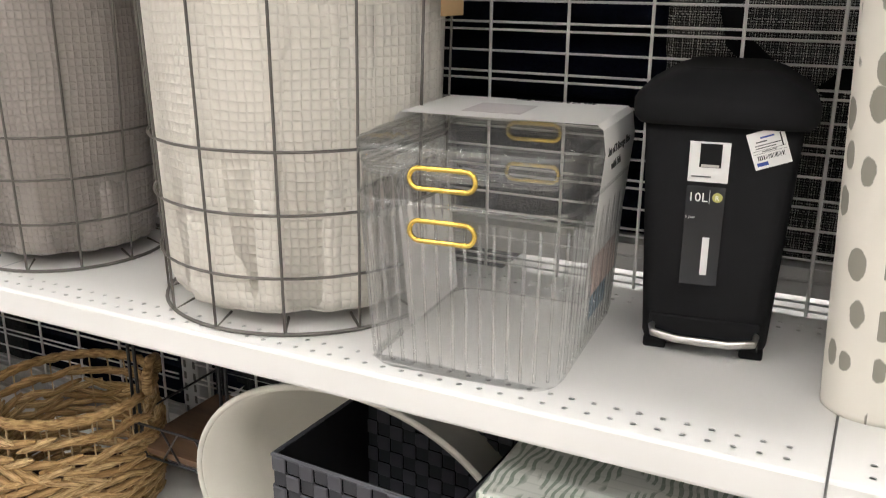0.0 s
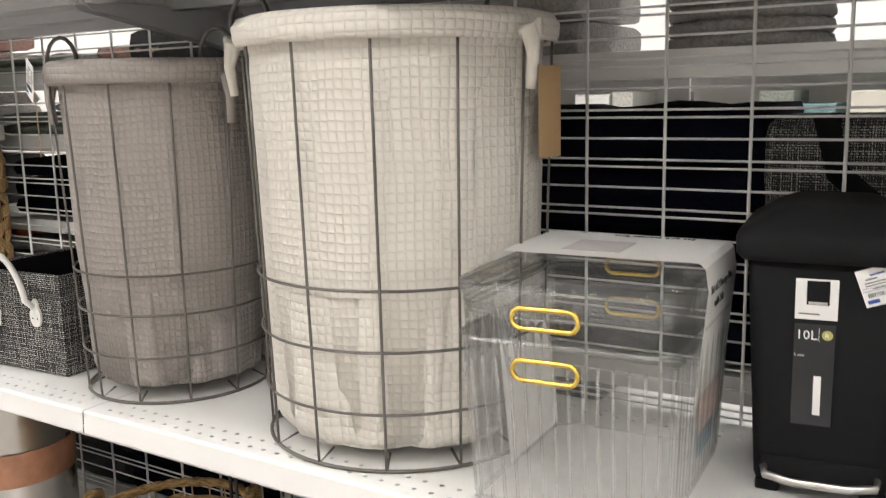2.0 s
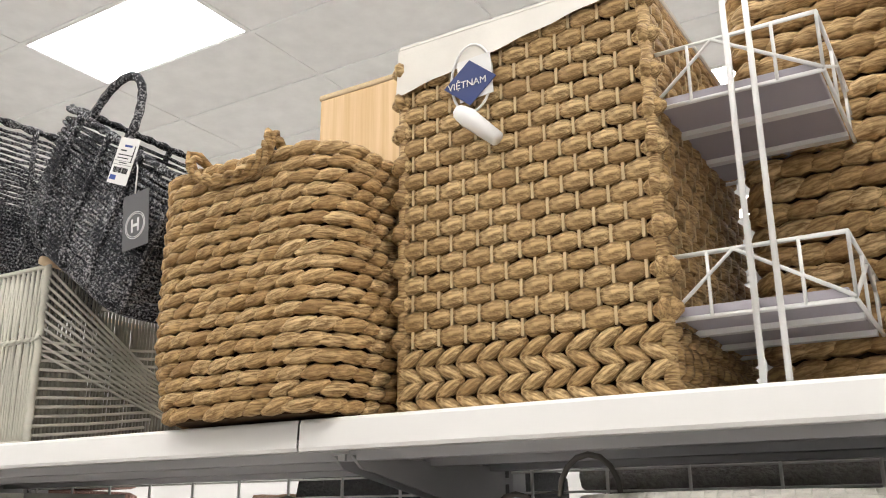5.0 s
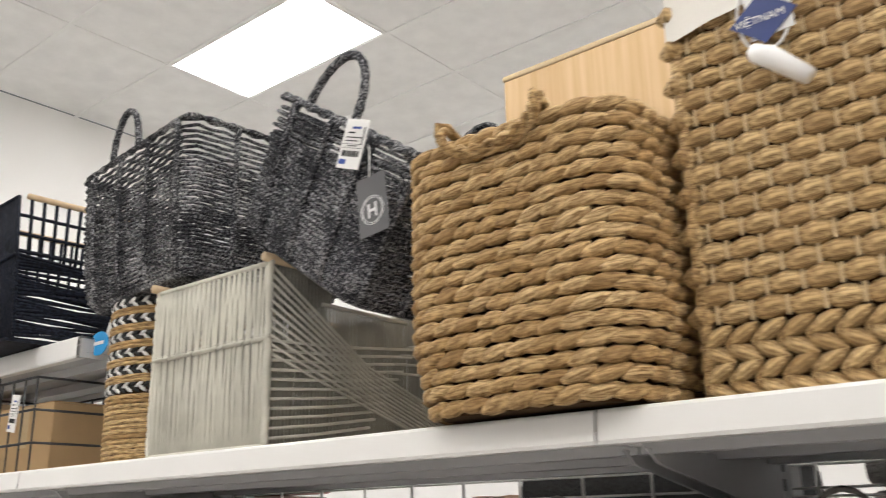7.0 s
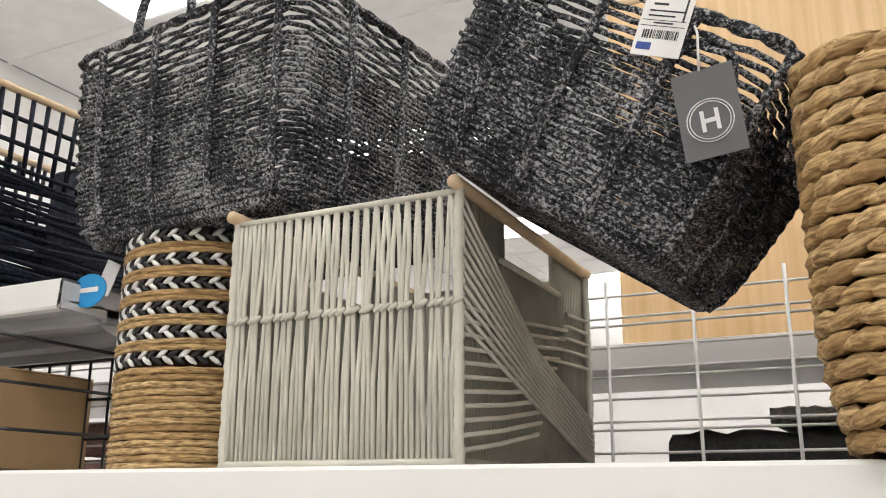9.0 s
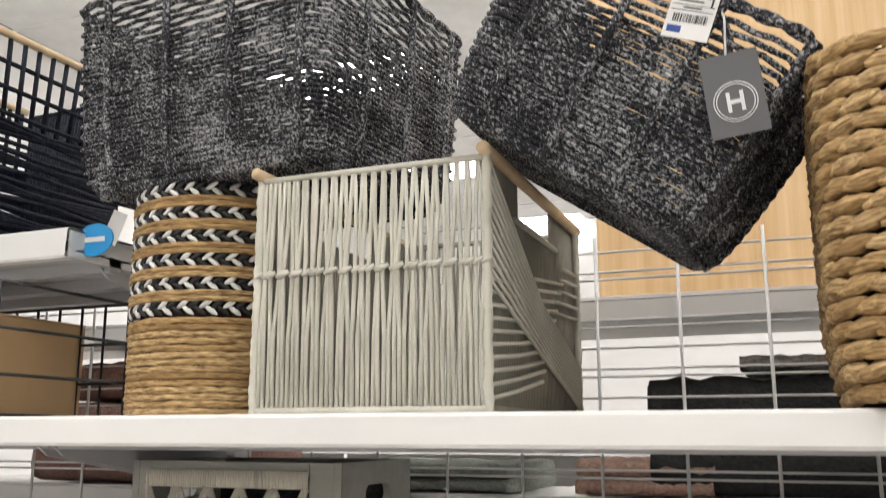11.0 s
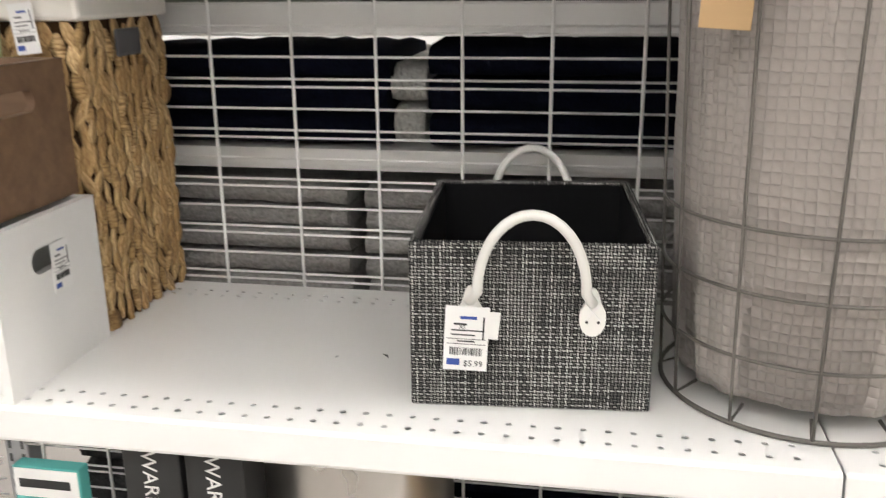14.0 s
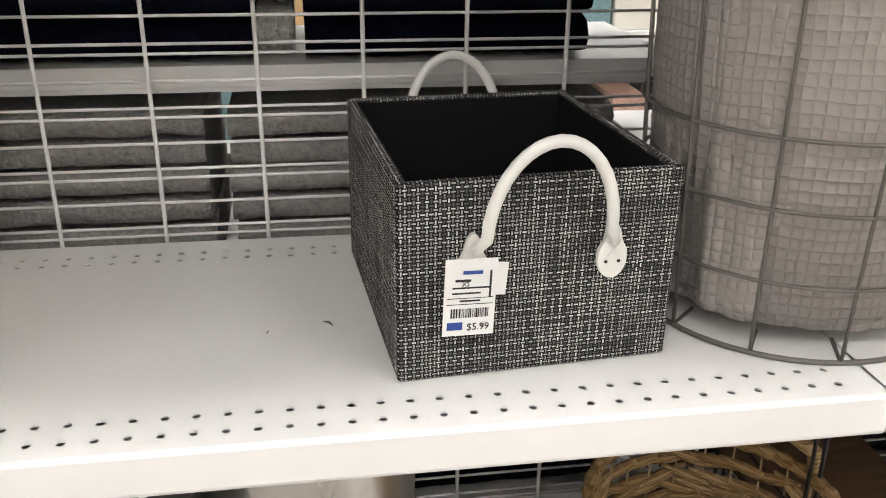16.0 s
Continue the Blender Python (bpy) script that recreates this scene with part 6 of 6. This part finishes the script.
for z, w in ((0.24, 0.035), (0.225, 0.03), (0.19, 0.034)):
    part("print", box(-w, w, -0.1322, -0.1312, z, z + 0.007), "pale_ink", lb)
for k, x in enumerate((-0.715, -0.64)):
    wx = thing("boxed_goods", (x, -0.33, BASE), "tall grey carton with a black lettered lid", "box", "boxed goods")
    part("carton", box(-0.034, 0.034, -0.085, 0.085, 0, 0.31, 0.002), "lilac", wx)
    hd = part("header", box(-0.0342, 0.0342, -0.0865, 0.0865, 0.312, 0.445, 0.002), "ink", wx, "black header with white letters")
    letters("WARE", 0.025, "paper", hd, pose(-0.010, -0.0872, 0.442, 90, 90, 0))
gx = thing("boxed_goods", (-0.845, -0.36, BASE), "sea-green and white printed carton", "box")
part("carton", box(-0.042, 0.042, -0.06, -0.04, 0, 0.410, 0.002), "green_card", gx)
part("print", box(-0.040, 0.040, -0.0612, -0.0604, 0.372, 0.408), "paper", gx)
part("print", box(-0.034, 0.030, -0.0618, -0.0613, 0.384, 0.395), "ink", gx)


# ---- goods on the far side, seen through the grid ----
def folded(name, x0, x1, y0, z0, z1, n, material, label, d=0.30, seed=0):
    """A stack of folded cloth: one thing per folded piece."""
    rnd = random.Random(seed)
    hh = (z1 - z0) / n
    for k in range(n):
        a, b = x0 + rnd.uniform(0, 0.008), x1 - rnd.uniform(0, 0.008)
        t = thing(name, ((a + b) / 2, y0, z0 + k * hh), label, name.split("_")[-1], "folded goods")
        bm = bmesh.new()
        nx, prof = 18, 12
        rows = []
        for i in range(nx + 1):
            x = (b - a) * (i / nx - 0.5)
            sag = 1 - 0.10 * rnd.random() * (1 if k == n - 1 else 0.2)
            row = []
            for q in range(prof):
                u = math.tau * q / prof
                yy = d / 2 + d / 2 * (abs(math.cos(u)) ** 0.35) * math.copysign(1, math.cos(u))
                zz = hh * 0.5 * sag + hh * 0.49 * sag * (abs(math.sin(u)) ** 0.5) * math.copysign(1, math.sin(u))
                row.append(bm.verts.new((x, yy + rnd.uniform(-0.003, 0.003), max(0.0005, zz + (rnd.uniform(-0.003, 0.002) if k == n - 1 else 0)))))
            rows.append(row)
        for p, q in zip(rows, rows[1:]):
            for i in range(prof):
                bm.faces.new((p[i], p[(i + 1) % prof], q[(i + 1) % prof], q[i])).smooth = True
        bm.faces.new(rows[0])
        bm.faces.new(rows[-1][::-1])
        bmesh.ops.recalc_face_normals(bm, faces=bm.faces)
        part("fold", bm, material, t)


folded("folded_towel", -0.98, -0.55, 0.09, 0.892, 1.046, 3, "towel_navy", "thick folded navy towel on the far shelf", seed=1)
folded("folded_towel", -0.50, -0.12, 0.09, 0.892, 1.052, 3, "towel_navy", "thick folded navy towel on the far shelf", seed=2)
folded("folded_rug", -1.15, -0.62, 0.09, 0.60, 0.835, 6, "rug_grey", "folded grey tufted rug behind the wire grid", seed=3)
folded("folded_rug", -0.60, -0.08, 0.09, 0.60, 0.83, 6, "rug_grey", "folded grey tufted rug behind the wire grid", seed=4)
folded("folded_rug", -1.02, -0.62, 0.09, 1.104, 1.160, 2, "rug_sage", "folded pale sage rug on the far shelf", seed=5)
folded("folded_rug", -0.60, -0.15, 0.09, 1.104, 1.146, 2, "rug_dark", "folded charcoal and white rug on the far shelf", seed=6)
folded("folded_towel", -0.80, -0.62, 0.10, 1.161, 1.186, 1, "towel_teal", "folded teal towel on the far shelf", seed=7)
folded("folded_towel", -0.40, -0.25, 0.10, 1.147, 1.182, 1, "towel_pink", "folded blush towel on the far shelf", seed=8)
folded("folded_rug", -0.24, -0.10, 0.10, 1.147, 1.178, 2, "orange", "folded orange rug on the far shelf", seed=9)
folded("folded_rug", -1.10, -0.72, 0.09, 1.254, 1.305, 2, "rug_sage", "folded pale sage rug on the far shelf", seed=10)
folded("folded_towel", -0.62, -0.40, 0.10, 1.254, 1.312, 2, "towel_pink", "folded blush towel on the far shelf", seed=11)
folded("folded_rug", -0.50, -0.05, 0.10, 1.254, 1.445, 2, "rug_dark", "folded charcoal shag rug on the far shelf", seed=12)
folded("folded_towel", -0.36, -0.14, 0.14, 1.446, 1.475, 1, "towel_white", "folded white towel on the far shelf", seed=13)
folded("folded_throw", -1.75, -1.28, 0.09, 1.254, 1.50, 3, "towel_rose", "folded dusty rose throw on the far shelf", seed=14)
folded("folded_rug", -2.1, -1.28, 0.09, 1.104, 1.22, 3, "rug_grey", "folded grey rug on the far shelf", seed=15)
folded("folded_rug", -2.1, -1.28, 0.09, 0.892, 1.04, 4, "rug_dark", "folded charcoal rug on the far shelf", seed=16)
folded("folded_towel", 0.10, 0.92, 0.09, 0.74, 1.165, 4, "towel_navy", "thick folded navy towel on the far shelf", seed=17)
folded("folded_rug", 0.08, 0.60, 0.09, 0.60, 0.70, 2, "rug_dark", "folded charcoal rug on the far shelf", seed=18)
folded("folded_rug", 0.10, 0.62, 0.09, 1.235, 1.36, 2, "rug_grey", "folded grey rug on the far shelf", seed=19)
for x in (-S, 0.0, S):
    t = thing("far_shelf", (x, 0.07, 0.20), "white metal base shelf on the other side of the wire grid", "shelf", "far shelves")
    part("deck", box(0.004, S - 0.004, 0.0, 0.40, -0.10, 0.0, 0.002), "shelf", t)
for k, (x0, x1) in enumerate(((-1.16, -0.62), (-0.60, -0.06), (0.05, 0.60), (0.62, 1.17))):
    folded("folded_rug", x0, x1, 0.09, 0.201, 0.555, 4, "towel_navy" if k % 2 else "rug_dark", "folded dark rug on the far base shelf", seed=30 + k)
gb = thing("tote_bag", (1.12, 0.16, 0.74), "black and white tweed tote with dark straps", "tote bag")
part("body", box(-0.21, 0.21, -0.08, 0.08, 0, 0.40, 0.03, 3), "tweed", gb, uv=True)
for s in (-1, 1):
    part("strap", sweep([(s * 0.12, -0.086, 0.40), (s * 0.10, -0.090, 0.32), (s * 0.02, -0.092, 0.25)], 0.022, 8, flat=0.2), "lining", gb, "dark cloth strap", smooth=True)
wvb = thing("woven_basket", (0.86, 0.20, 1.237), "grey rope basket on the far shelf", "basket")
part("body", lathe([(0.01, 0), (0.10, 0), (0.11, 0.02), (0.115, 0.2)], 40), "rug_grey", wvb)
for k in range(9):
    part("coil", sweep(circle(0.116, 0.012 + 0.022 * k, 40), [0.009 if q % 2 else 0.012 for q in range(40)], 6, True), "rug_grey", wvb, smooth=True)
dkb = thing("strap_basket", (1.28, 0.20, 1.237), "black woven strap basket on the far shelf", "basket")
for k in range(6):
    part("strap", sweep([(-0.18, -0.10, 0.02 + 0.036 * k), (0.18, -0.10, 0.02 + 0.036 * k), (0.18, 0.12, 0.02 + 0.036 * k), (-0.18, 0.12, 0.02 + 0.036 * k)], 0.017, 6, True), "strap_dark", dkb)

folded("folded_towel", -0.56, -0.50, 0.12, 0.892, 1.02, 2, "towel_white", "folded white towel between the navy ones", seed=20)
folded("folded_rug", -1.16, -0.99, 0.09, 0.836, 0.862, 1, "orange", "rolled coral rug edge behind the wire grid", seed=22)


# farther aisles: plain white shelving with goods
rnd = random.Random(21)
for row, y in enumerate((2.3, 4.6)):
    for x in (-3.66, -2.44, -1.22, 0.0, 1.22, 2.44, 3.66):
        u = thing("shelf_unit", (x, y, 0), "white shop shelving unit stocked with household goods", "shelf unit", "far shelf units")
        part("back_panel", box(0.01, 1.21, 0.44, 0.46, 0, 1.32), "wall", u)
        for z in (0.15, 0.55, 0.93, 1.30):
            part("shelf_board", box(0.01, 1.21, 0.0, 0.44, z - 0.035, z), "shelf", u)
            xx = 0.03
            while xx < 1.12 and z < 1.25:
                w = rnd.uniform(0.06, 0.22)
                h = rnd.uniform(0.10, 0.27)
                part("stock", box(xx, min(xx + w, 1.2), 0.04, 0.34, z, z + h, 0.006), rnd.choice(("paper", "kraft", "towel_white", "rug_sage", "towel_pink", "tub", "slate", "rug_grey", "towel_teal", "white_wood")), u)
                xx += w + rnd.uniform(0.005, 0.05)
